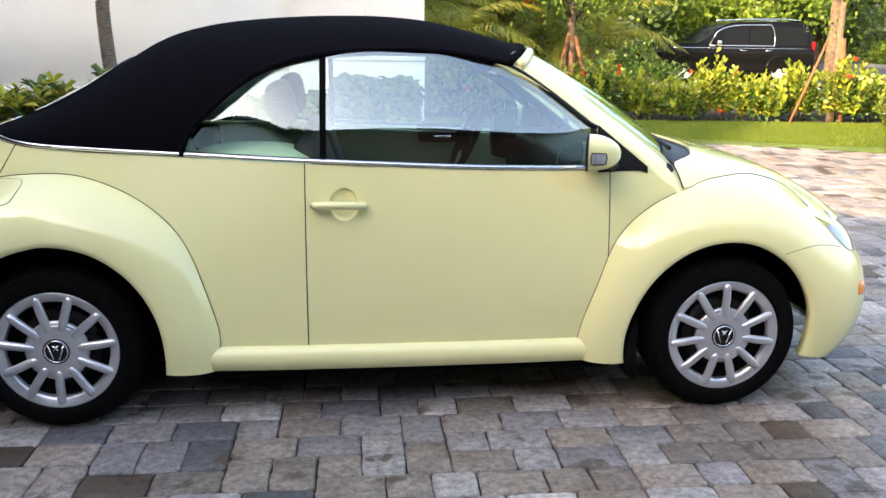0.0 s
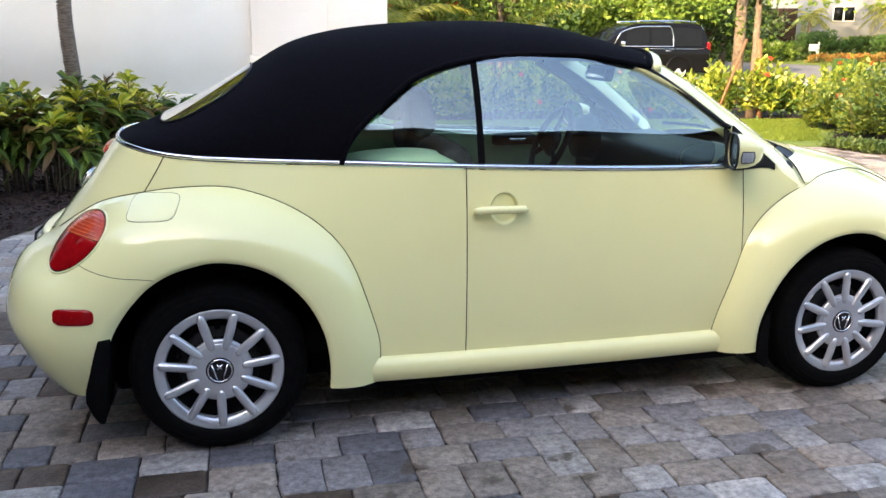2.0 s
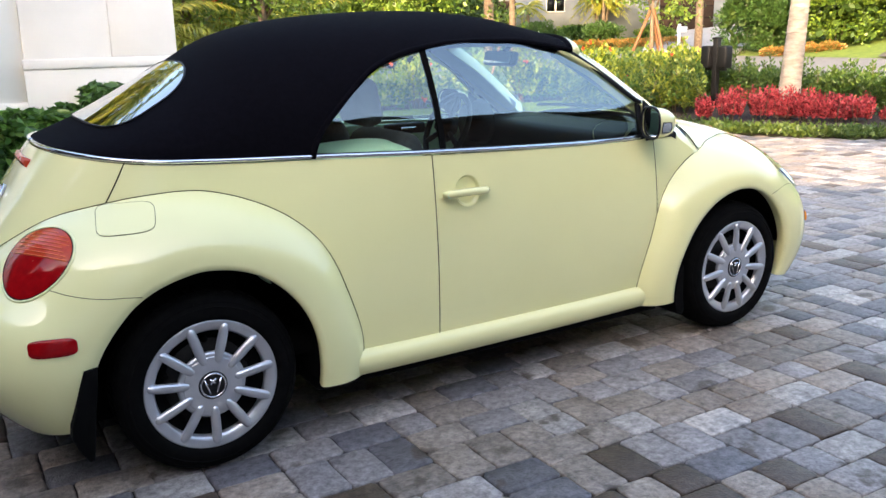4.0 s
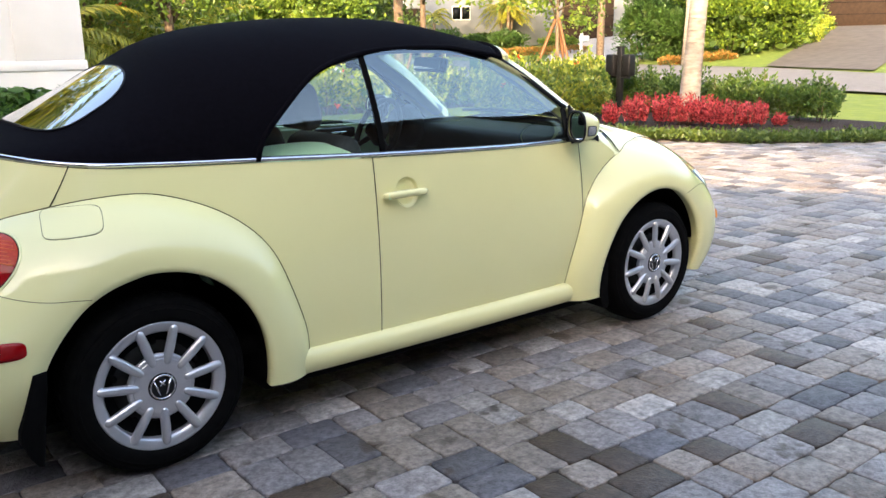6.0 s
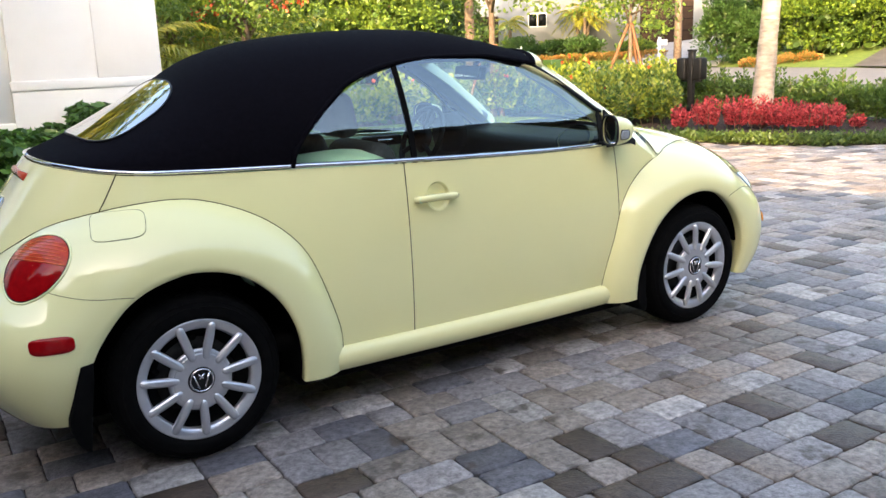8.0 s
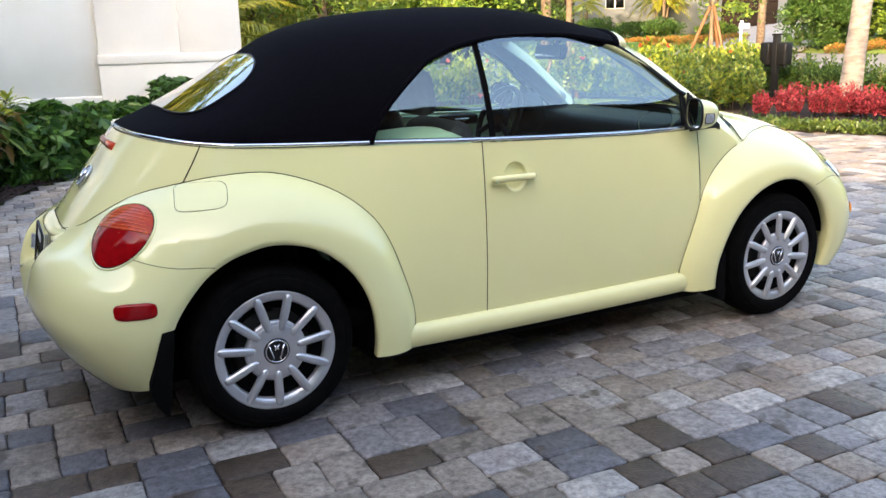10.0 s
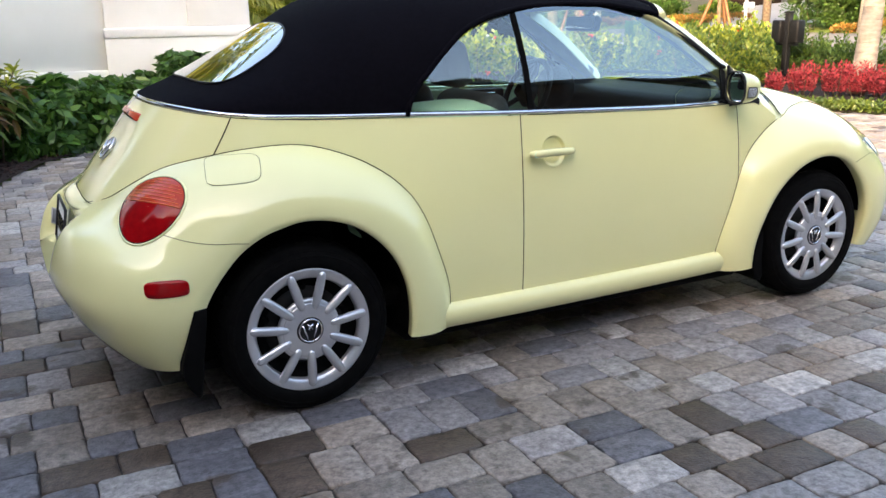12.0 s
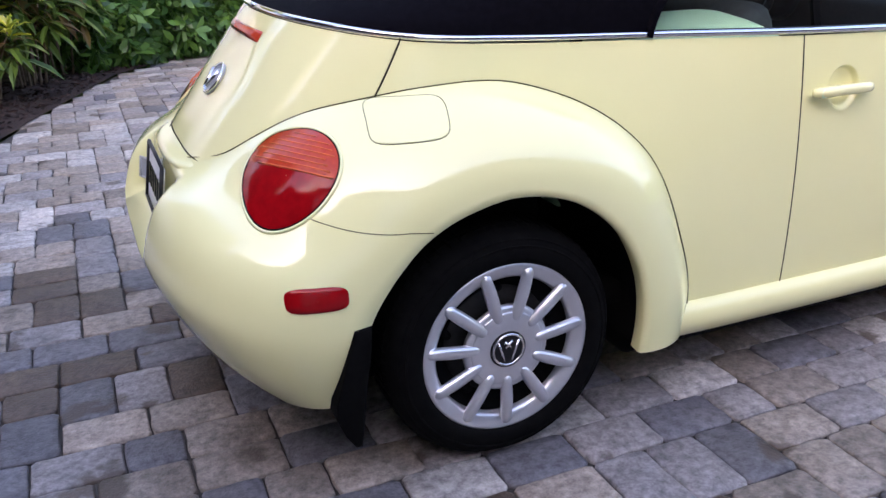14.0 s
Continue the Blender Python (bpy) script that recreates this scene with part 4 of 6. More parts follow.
    part("mud_flap", flap_mesh(FRONT_FLAP, side, 0.62, 0.818), "rubber", car, "black rubber mud flap", sharp=40)
    # wheel housings
    for end in (-1, 1):
        well = [(0.30, 0.02), (0.36, 0.36), (0.42, 0.398), (0.795, 0.398)]
        part("wheel_housing", grid(lambda a, k: (end * AXLE + well[k][1] * math.cos(a), side * well[k][0], HUB_Z + well[k][1] * math.sin(a)), span(radians(-13 if end < 0 else 8), radians(193), 40), range(4)), "dark", car)

# fuel filler door on the car's right fender
fuel = [(2 * math.pi * i / 48) for i in range(49)]


def fuel_at(a, r, lift):
    c, s = math.cos(a), math.sin(a)
    k = (abs(c) ** 5 + abs(s) ** 5) ** -0.2 * r
    return on_fender(REAR, -1, -1, -1.446 + 0.082 * k * c + 0.014 * k * s, 0.866 + 0.0385 * k * s + 0.006 * k * c, lift)


flap = part("fuel_door", grid(lambda a, r: fuel_at(a, r, 0.002), fuel[:-1], span(0.01, 0.97, 8), loop=True), "paint", car)
part("fuel_gap", tube([fuel_at(a, 1.0, 0.0) for a in fuel], 0.0009, 5, caps=False), "gap", flap)


# ---- wheels ----
def wheel(end, side):
    w = part("wheel", lathe([(-0.10, 0.20), (-0.102, 0.232), (-0.098, 0.262), (-0.086, 0.287), (-0.070, 0.299), (-0.045, 0.304), (0.045, 0.304), (0.070, 0.299), (0.088, 0.286), (0.099, 0.262), (0.101, 0.240), (0.096, 0.225), (0.086, 0.217), (0.06, 0.212)], "y", 72), "rubber", car, "black tyre with silver multi-spoke wheel cover")
    for r in (0.266, 0.247, 0.281):
        part("sidewall_ridge", tube([(r * math.cos(a), 0.0985 if r < 0.27 else 0.0895, r * math.sin(a)) for a in ring + ring[:1]], 0.0022, 5, caps=False), "rubber", w)
    # tread blocks round the shoulder
    blocks = []
    for i in range(64):
        a = 2 * math.pi * i / 64
        c, s = math.cos(a), math.sin(a)
        t = Vector((-s, 0, c))
        for (y0, r0), (y1, r1) in (((0.092, 0.2825), (0.046, 0.3075)), ((0.036, 0.3075), (-0.036, 0.3075)), ((-0.046, 0.3075), (-0.092, 0.2825))):
            p0, p1 = Vector((c * r0, y0, s * r0)), Vector((c * r1, y1, s * r1))
            h = 0.0105
            n = Vector((c, 0, s)) * 0.006
            q = [p0 - t * h - n, p0 + t * h - n, p1 + t * h - n, p1 - t * h - n]
            blocks.append(([*q, *[v + n for v in q]], [(4, 5, 6, 7), (0, 1, 5, 4), (1, 2, 6, 5), (2, 3, 7, 6), (3, 0, 4, 7)]))
    v, f = join(*blocks)
    part("tread", mesh_of("tread", v, f, False), "rubber", w)
    part("rim_well", lathe([(0.02, 0.0), (0.02, 0.10), (0.030, 0.19), (0.065, 0.208)], "y", 48), "alloy_shaded", w)
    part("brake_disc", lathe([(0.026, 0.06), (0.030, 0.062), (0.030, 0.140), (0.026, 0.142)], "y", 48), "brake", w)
    cover = part("wheel_cover", lathe([(0.066, 0.181), (0.079, 0.184), (0.085, 0.190), (0.089, 0.203), (0.093, 0.214), (0.093, 0.220), (0.088, 0.2235), (0.078, 0.2225)], "y", 88), "alloy", w)

    # hub: an outer dish, and a raised disc scalloped between the spokes
    part("hub_dish", lathe([(0.074, 0.1125), (0.0840, 0.1130), (0.0885, 0.1095), (0.0905, 0.101), (0.0910, 0.088), (0.0910, 0.05)], "y", 66), "alloy", cover)
    turn = 0.5 if end < 0 else 0.0

    def scallop(a, k):
        wave = math.cos(11 * (a - math.pi / 2) - 2 * math.pi * turn)
        r, y = ((0.0975 - 0.014 * max(wave, 0) ** 1.5, 0.0895), (0.0965 - 0.014 * max(wave, 0) ** 1.5, 0.0918), (0.093 - 0.013 * max(wave, 0) ** 1.5, 0.0926), (0.062, 0.0938), (0.046, 0.0940), (0.002, 0.0940))[k]
        return (r * math.cos(a), y, r * math.sin(a))
    part("hub_disc", grid(scallop, [2 * math.pi * i / 132 for i in range(132)], range(6), loop=True), "alloy", cover)
    for i in range(11):
        a = 2 * math.pi * (i + turn) / 11 + math.pi / 2
        d, t = Vector((math.cos(a), 0, math.sin(a))), Vector((-math.sin(a), 0, math.cos(a)))

        def spoke(f, k, d=d, t=t):
            # a rounded bar, bowed outwards, with blunt rounded ends
            r = 0.073 + 0.140 * f
            end_round = math.sqrt(max(1 - max((f - 0.90) / 0.10, (0.10 - f) / 0.10, 0) ** 2, 0.02))
            half = (0.0115 + 0.0050 * math.sin(math.pi * min(f * 0.85 + 0.05, 1)) ** 0.8) * end_round
            g = math.cos(math.pi * k / 10)
            y = 0.0890 + 0.004 * math.sin(math.pi * f) + (0.0155 * math.sin(math.pi * k / 10) ** 0.85 - 0.006) * end_round
            return d * r + t * half * g + Vector((0, y, 0))
        part("spoke", grid(spoke, span(0, 1, 18), range(11)), "alloy", cover, thick=0.004)
    badge = part("hub_badge", lathe([(0.090, 0.0490), (0.0965, 0.0475), (0.0975, 0.043), (0.0955, 0.0)], "y", 36), "black", cover, "dark round badge with silver ring")
    part("badge_ring", tube([(0.0405 * math.cos(a), 0.0974, 0.0405 * math.sin(a)) for a in ring + ring[:1]], 0.0036, 6, caps=False), "chrome", badge)
    for x0, x1 in ((-0.022, -0.008), (0.022, 0.008), (-0.008, 0.006), (0.008, -0.006)):
        part("badge_bar", tube([(1.25 * x0, 0.0972, 0.023), (1.25 * x1, 0.0972, -0.029 if abs(x0) > 0.01 else 0.005)], 0.0038, 6), "chrome", badge)
    for k in range(5):
        a = 2 * math.pi * k / 5 + 0.3
        part("wheel_bolt", lathe([(0.0, 0.012), (0.045, 0.011), (0.047, 0.0)], "y", 8, (0.145 * math.cos(a), 0.0, 0.145 * math.sin(a))), "alloy_shaded", w)
    w.matrix_basis = pose(end * AXLE, side * 0.716, 0.304, 0, 0, 180 if side < 0 else 0)
    return w


for end in (-1, 1):
    for side in (-1, 1):
        wheel(end, side)

# ---- tail: brake light, badge, plate, reversing lamp ----
def tail_at(y, f, lift=0.0):
    """On the tail lid at y, f from belt to foot."""
    q = min(abs(y) / 0.66, 0.999)
    a = math.acos(q ** (1 / 0.83))
    p = Vector(skirt(-a / (math.pi / 2), f, 1 if y >= 0 else -1))
    return p + Vector((-0.75, 0, 0.66)) * lift


def patch(y0, y1, f0, f1, lift, n=8):
    return grid(lambda y, f: tail_at(y, f, lift * (1 - (2 * (y - y0) / (y1 - y0) - 1) ** 6) * (1 - (2 * (f - f0) / (f1 - f0) - 1) ** 6) + 0.001), span(y0, y1, 2 * n), span(f0, f1, n))


part("brake_light", patch(-0.19, 0.19, 0.075, 0.125, 0.012), "lens_orange", car, "slim high red brake light")
badge = part("tail_badge", grid(lambda a, r: tail_at(0.058 * r * math.cos(a), 0.36 + 0.075 * r * math.sin(a), 0.012 * (1 - r ** 4) + 0.001), ring, span(0.02, 1, 6), loop=True), "alloy", car, "round chrome badge")
part("badge_ring", tube([tail_at(0.056 * math.cos(a), 0.36 + 0.070 * math.sin(a), 0.008) for a in ring + ring[:1]], 0.0045, 6, caps=False), "chrome", badge)
for y0, y1 in ((-0.035, -0.010), (0.035, 0.010)):
    part("badge_bar", tube([tail_at(y0, 0.325, 0.014), tail_at(y1, 0.405, 0.014)], 0.006, 6), "chrome", badge)
plate_turn = pose(-1.946, 0, 0.598, 0, 10, 0)
plate = part("licence_plate", box(-0.004, 0.004, -0.155, 0.155, -0.078, 0.078, 0.003), "white", car, "white plate in a dark frame", m=plate_turn)
part("plate_frame", join(*[tube([(-0.006, a, b), (-0.006, c, d)], 0.0055, 6) for a, b, c, d in ((-0.16, -0.083, 0.16, -0.083), (-0.16, 0.083, 0.16, 0.083), (-0.16, -0.083, -0.16, 0.083), (0.16, -0.083, 0.16, 0.083))]), "black", plate)
for y in span(-0.115, 0.115, 6):
    part("plate_bar", box(-0.007, -0.003, y - 0.013, y + 0.013, -0.03, 0.03, 0.001), "suv_glass", plate)
lamp_turn = pose(-1.946, 0.236, 0.580, 0, 10, 24)
rev = part("reversing_lamp", box(-0.010, 0.020, -0.030, 0.030, -0.030, 0.030, 0.004), "lens_clear", car, "small square clear lamp", m=lamp_turn)
part("lamp_frame", join(*[tube([(-0.011, a, b), (-0.011, c, d)], 0.003, 5) for a, b, c, d in ((-0.03, -0.03, 0.03, -0.03), (-0.03, 0.03, 0.03, 0.03), (-0.03, -0.03, -0.03, 0.03), (0.03, -0.03, 0.03, 0.03))]), "trim_grey", rev)
part("exhaust_tip", lathe([(0.0, 0.030), (-0.10, 0.034), (-0.104, 0.031), (-0.10, 0.028), (0.0, 0.026)], "x", 24), "chrome", car, "oval chrome tailpipe", m=pose(-1.792, -0.500, 0.352, 0, -20, 14))

# ---- cabin ----
def cushion(x0, x1, y0, y1, z0, z1, bevel=0.05):
    return box(x0, x1, y0, y1, z0, z1, bevel, 4)


for y in (-0.34, 0.34):
    seat = part("front_seat", cushion(-0.10, 0.40, y - 0.24, y + 0.24, 0.45, 0.62, 0.06), "seat", car, "black front seat with headrest")
    back = cushion(-0.07, 0.07, -0.23, 0.23, 0, 0.50, 0.06)
    part("seat_back", back, "seat", seat, m=pose(-0.20, y, 0.56, 0, -20, 0))
    part("headrest", cushion(-0.05, 0.05, -0.13, 0.13, 0, 0.19, 0.045), "seat", seat, m=pose(-0.44, y, 1.06, 0, -12, 0))
for y in (-0.27, 0.27):
    rear = part("rear_seat", cushion(-0.95, -0.55, y - 0.24, y + 0.24, 0.5, 0.66, 0.06), "trim_cream", car, "pale green rear seat with dark headrest")
    part("rear_back", cushion(-0.07, 0.07, -0.23, 0.23, 0, 0.42, 0.06), "trim_cream", rear, m=pose(-0.92, y, 0.62, 0, -22, 0))
    part("rear_headrest", cushion(-0.04, 0.04, -0.11, 0.11, 0, 0.15, 0.04), "seat", rear, m=pose(-0.985, y, 1.03, 0, -12, 0))
part("cabin_floor", box(-1.1, 1.0, -0.70, 0.70, 0.30, 0.36), "dark", car)
part("parcel_shelf", box(-1.45, -0.98, -0.56, 0.56, 0.90, 0.97, 0.02), "dark", car)
dash = part("dashboard", cushion(0.62, 1.10, -0.66, 0.66, 0.62, 0.965, 0.07), "black", car, "black dashboard")
part("instrument_pod", lathe([(0.0, 0.0), (0.01, 0.10), (0.10, 0.12), (0.13, 0.0)], "x", 24, (0.50, 0.36, 0.95)), "black", dash)
steer = part("steering_wheel", tube([(0.18 * math.cos(a), 0.18 * math.sin(a), 0) for a in ring + ring[:1]], 0.016, 8, caps=False), "black", car, m=pose(0.38, 0.36, 0.93, 0, -65, 0))
part("wheel_hub", lathe([(-0.03, 0.0), (-0.02, 0.07), (0.02, 0.05), (0.06, 0.03)], "z", 24), "black", steer)
for a in (0.0, 2.1, 4.2):
    part("wheel_spoke", tube([(0, 0, 0), (0.175 * math.cos(a), 0.175 * math.sin(a), 0)], 0.014, 6), "black", steer)
for side in (-1, 1):
    # inner door skins, with a dark pull and a chrome lever
    skin = part("door_trim", grid(lambda u, v: skirt(u, 0.02 + 0.9 * v, side, 0.075), span(0.35, 1.9, 20), span(0, 1, 8)), "trim_cream", car, thick=0.02)
    part("door_pull", box(0.16, 0.40, min(side * 0.61, side * 0.70), max(side * 0.61, side * 0.70), 0.885, 0.940, 0.012), "black", skin)
    part("inner_handle", tube([(0.24, side * 0.60, 0.915), (0.33, side * 0.60, 0.915)], 0.008, 6), "chrome", skin)
    trim_rows = [(0.662, 0.70), (0.664, 0.955), (0.655, 0.978), (0.62, 0.992), (0.55, 1.004), (0.47, 1.012), (0.42, 1.005), (0.40, 0.97), (0.40, 0.72)]
    part("quarter_trim", grid(lambda x, k: (x, side * (trim_rows[k][0] - 0.10 * max(-0.45 - x, 0)), trim_rows[k][1] - 0.03 * ((x + 0.57) / 0.23) ** 4 + 0.01 * math.sin(9 * x)), span(-0.80, -0.335, 18), range(9)), "trim_cream", car, "pale green padded side trim")
    part("inner_pillar", tube([(0.40, side * 0.50, 1.33), (0.72, side * 0.55, 1.14), (0.93, side * 0.55, 1.0)], [0.030, 0.036, 0.036], 8), "trim_grey", car)
part("centre_mirror", cushion(-0.02, 0.02, -0.12, 0.12, -0.035, 0.035, 0.015), "black", car, m=pose(0.47, 0.0, 1.285, 0, 15, 0))
part("centre_mirror_glass", box(-0.0245, -0.0205, -0.108, 0.108, -0.027, 0.027, 0.001), "mirror", car, m=pose(0.47, 0.0, 1.285, 0, 15, 0))
part("mirror_stalk", tube([(0.48, 0, 1.30), (0.54, 0, 1.36)], 0.012, 6), "black", car)
part("headlining", grid(lambda x, g: Vector(top_at(x, g)) + Vector((0, -0.02 * g, -0.03)), span(-1.35, 0.46, 30), span(-0.97, 0.97, 24)), "trim_grey", car)


# ---- plants ----
def inside(x, y, poly):
    hit = False
    for (x0, y0), (x1, y1) in zip(poly, poly[1:] + poly[:1]):
        if (y0 > y) != (y1 > y) and x < (x1 - x0) * (y - y0) / (y1 - y0) + x0:
            hit = not hit
    return hit


rng = np.random.default_rng(7)


def quads(name, v, mat, parent, label=""):
    """A mesh of loose leaves, each one face, from an array (n, corners, 3)."""
    v = np.asarray(v)
    n, c = v.shape[:2]
    me = bpy.data.meshes.new(name)
    me.vertices.add(c * n)
    me.vertices.foreach_set("co", np.asarray(v, np.float32).ravel())
    me.loops.add(c * n)
    me.loops.foreach_set("vertex_index", np.arange(c * n, dtype=np.int32))
    me.polygons.add(n)
    me.polygons.foreach_set("loop_start", np.arange(0, c * n, c, dtype=np.int32))
    me.update(calc_edges=True)
    return part(name, me, mat, parent, label)


def leaves(centres, ways, length, width, droop=0.15):
    """Leaf quads: a base, two shoulders and a tip, each along its own way, with size varied."""
    n = len(centres)
    ways = ways / np.linalg.norm(ways, axis=1, keepdims=True)
    side = np.cross(ways, rng.normal(size=(n, 3)))
    side /= np.linalg.norm(side, axis=1, keepdims=True) + 1e-9
    up = np.cross(side, ways)
    size = rng.uniform(0.65, 1.25, (n, 1))
    ln, wd = length * size, width * size
    low = centres + ways * ln * 0.30 + up * ln * 0.04
    mid = centres + ways * ln * 0.70 + up * ln * (0.05 - droop * 0.3)
    tip = centres + ways * ln - up * ln * droop
    return np.stack([centres, low + side * wd * 0.42, mid + side * wd * 0.46, tip, mid - side * wd * 0.46, low - side * wd * 0.42], 1)


def ball_points(n, rx, ry, h, hollow=0.55, base=0.12):
    """Points in the outer part of a rounded mass standing on the ground."""
    d = rng.normal(size=(n, 3))
    d[:, 2] = np.abs(d[:, 2]) * 1.1 - 0.25
    d /= np.linalg.norm(d, axis=1, keepdims=True)
    lump = 1 + 0.16 * np.sin(d[:, :1] * 7 + rx * 50) + 0.14 * np.sin(d[:, 1:2] * 9 + ry * 70) + 0.12 * np.sin(d[:, 2:] * 8 + h * 30)
    r = rng.uniform(hollow, 1.0, (n, 1)) ** 0.6 * lump
    flank = np.linalg.norm(d[:, :2], axis=1, keepdims=True)
    spread = np.where(d[:, 2:] < 0.1, 1 / np.maximum(flank, 0.3), 1.0)
    p = np.concatenate([d[:, :2] * spread, d[:, 2:]], 1) * r * [rx, ry, h * 0.50]
    p[:, 2] += h * 0.45
    p[:, 2] -= (d[:, 2] < 0) * rng.uniform(0, 0.32, n) * h
    keep = p[:, 2] > 0.02
    return p[keep], d[keep]


def bush(name, label, category, x, y, rx, ry, h, n, length, width, mat, up=0.5, group="", stems=5, flowers=0, z=0.0, core=0):
    b = thing(name, label, category, group, at=(x, y, z))
    # core: larger leaves in dark green, painting the shade inside the bush
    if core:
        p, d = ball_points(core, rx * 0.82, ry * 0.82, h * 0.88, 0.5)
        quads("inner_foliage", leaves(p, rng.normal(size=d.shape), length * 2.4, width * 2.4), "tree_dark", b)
    p, d = ball_points(n, rx, ry, h)
    ways = d + rng.normal(size=d.shape) * 0.45 + [0, 0, up]
    quads("foliage", leaves(p, ways, length, width), mat, b)
    for i in range(stems):
        a = rng.uniform(0, 6.28)
        s = rng.uniform(0.3, 0.75)
        part("stem", tube([(0.05 * math.cos(a), 0.05 * math.sin(a), -0.05), (s * rx * 0.5 * math.cos(a), s * ry * 0.5 * math.sin(a), h * 0.35), (s * rx * math.cos(a), s * ry * math.sin(a), h * 0.75)], [0.014, 0.010, 0.005], 5), "bark", b)
    if flowers:
        q, e = ball_points(flowers, rx * 1.05, ry * 1.05, h * 1.05, 0.95)
        pet = np.repeat(q, 9, 0)
        quads("blossom", leaves(pet, rng.normal(size=pet.shape) + np.repeat(e, 9, 0) * 0.6, 0.055, 0.04), "flower", b, "red blossoms")
    return b


def fronds(n, length, droop, mat, parent, top, leaflets=46, leaf_len=0.42, upward=0.9, blade=0.035):
    """Feather palm fronds round a crown, each a part with its rib and leaflets."""
    for i in range(n):
        a = 2.399 * i + rng.uniform(-0.2, 0.2)
        rise = upward * (1 - 1.15 * i / n) + rng.uniform(-0.1, 0.1)
        pts = []
        for k in range(13):
            f = k / 12
            r = length * f * math.cos(min(rise, 1.2) * (1 - 0.4 * f))
            pts.append(Vector((r * math.cos(a), r * math.sin(a), length * (rise * f - droop * f * f))) + Vector(top))
        rib = part("frond", tube(pts, [0.016 * (1 - 0.85 * k / 12) for k in range(13)], 5), "palm_leaf", parent)
        f = np.linspace(0.12, 1.0, leaflets)
        P = np.array([[np.interp(t, np.linspace(0, 1, 13), [p[c] for p in pts]) for c in range(3)] for t in f])
        along = np.gradient(P, axis=0)
        along /= np.linalg.norm(along, axis=1, keepdims=True)
        sidev = np.cross(along, [0, 0, 1.0])
        sidev /= np.linalg.norm(sidev, axis=1, keepdims=True) + 1e-9
        size = np.sin(np.pi * (0.15 + 0.8 * f))[:, None]
        both = []
        for s in (-1, 1):
            w = s * sidev + along * 0.65 + rng.normal(size=P.shape) * 0.10 - [0, 0, 0.25]
            w /= np.linalg.norm(w, axis=1, keepdims=True)
            ln = leaf_len * size * rng.uniform(0.8, 1.1, size.shape)
            mid, tip = P + w * ln * 0.5, P + w * ln - np.array([0, 0, 0.16]) * ln
            both.append(np.stack([P, mid + along * blade * 0.5, tip, mid - along * blade * 0.5], 1))
        quads("blade", np.concatenate(both), mat, rib)


def ringed_trunk(parent, points, radii, mat, name="trunk", rings=0):
    t = part(name, tube(points, radii, 16), mat, parent)
    if rings:
        curve = smooth_curve(*[(i / (len(points) - 1), tuple(points[i]) + (radii[i],)) for i in range(len(points))])
        for k in range(rings):
            x, y, z, r = curve((k + 0.5) / rings)
            part("leaf_scar", tube([(x + r * 1.02 * math.cos(a), y + r * 1.02 * math.sin(a), z + 0.006 * math.sin(3 * a + k)) for a in [2 * math.pi * i / 20 for i in range(21)]], 0.008, 5, caps=False), mat, t)
    return t


def crown_tree(name, label, x, y, h, trunk_r, crown, n, mat, limbs=6, length=0.12, width=0.07, clear=0.45, z=-0.05, flowers=0, lean=(0, 0)):
    """A tree: tapered trunk, limbs, twigs and a crown of clumped leaves. crown: radius across and half height."""
    t = thing(name, label, "tree", at=(x, y, z))
    r, hh = crown
    top = Vector((lean[0], lean[1], h * clear))
    trunk = part("trunk", tube([(0, 0, 0), top * 0.35 + Vector((0.03, 0.02, 0)), top * 0.7, top, top * 1.35], [trunk_r * 1.15, trunk_r, trunk_r * 0.9, trunk_r * 0.75, trunk_r * 0.4], 12), "bark", t)
    clumps = []
    for i in range(limbs):
        a, e = 2.399 * i + rng.uniform(-0.3, 0.3), rng.uniform(0.1, 1.0)
        end = Vector((r * 0.75 * math.cos(a) * (1.1 - 0.5 * e), r * 0.75 * math.sin(a) * (1.1 - 0.5 * e), h * clear + hh * 2 * (0.15 + 0.75 * e))) + top * 0
        mid = top.lerp(end, 0.5) + Vector((rng.uniform(-0.15, 0.15), rng.uniform(-0.15, 0.15), 0.1))
        limb = part("limb", tube([top * rng.uniform(0.85, 1.2), mid, end], [trunk_r * 0.5, trunk_r * 0.32, trunk_r * 0.12], 7), "bark", trunk)
        for j in range(5):
            clumps.append(np.array(end) * rng.uniform(0.75, 1.0) + rng.normal(size=3) * [r * 0.28, r * 0.28, hh * 0.3])
    per = max(n // len(clumps), 4)
    P = np.concatenate([c + rng.normal(size=(per, 3)) * [r * 0.17, r * 0.17, hh * 0.15] for c in clumps])
    quads("crown", leaves(P, rng.normal(size=P.shape) + [0, 0, -0.1], length, width), mat, t)
    if flowers:
        q = P[rng.choice(len(P), flowers, False)]
        pet = np.repeat(q, 14, 0) + rng.normal(size=(flowers * 14, 3)) * 0.05
        quads("blossom", leaves(pet, rng.normal(size=pet.shape), 0.08, 0.06), "flower", t, "red blossoms")
    return t


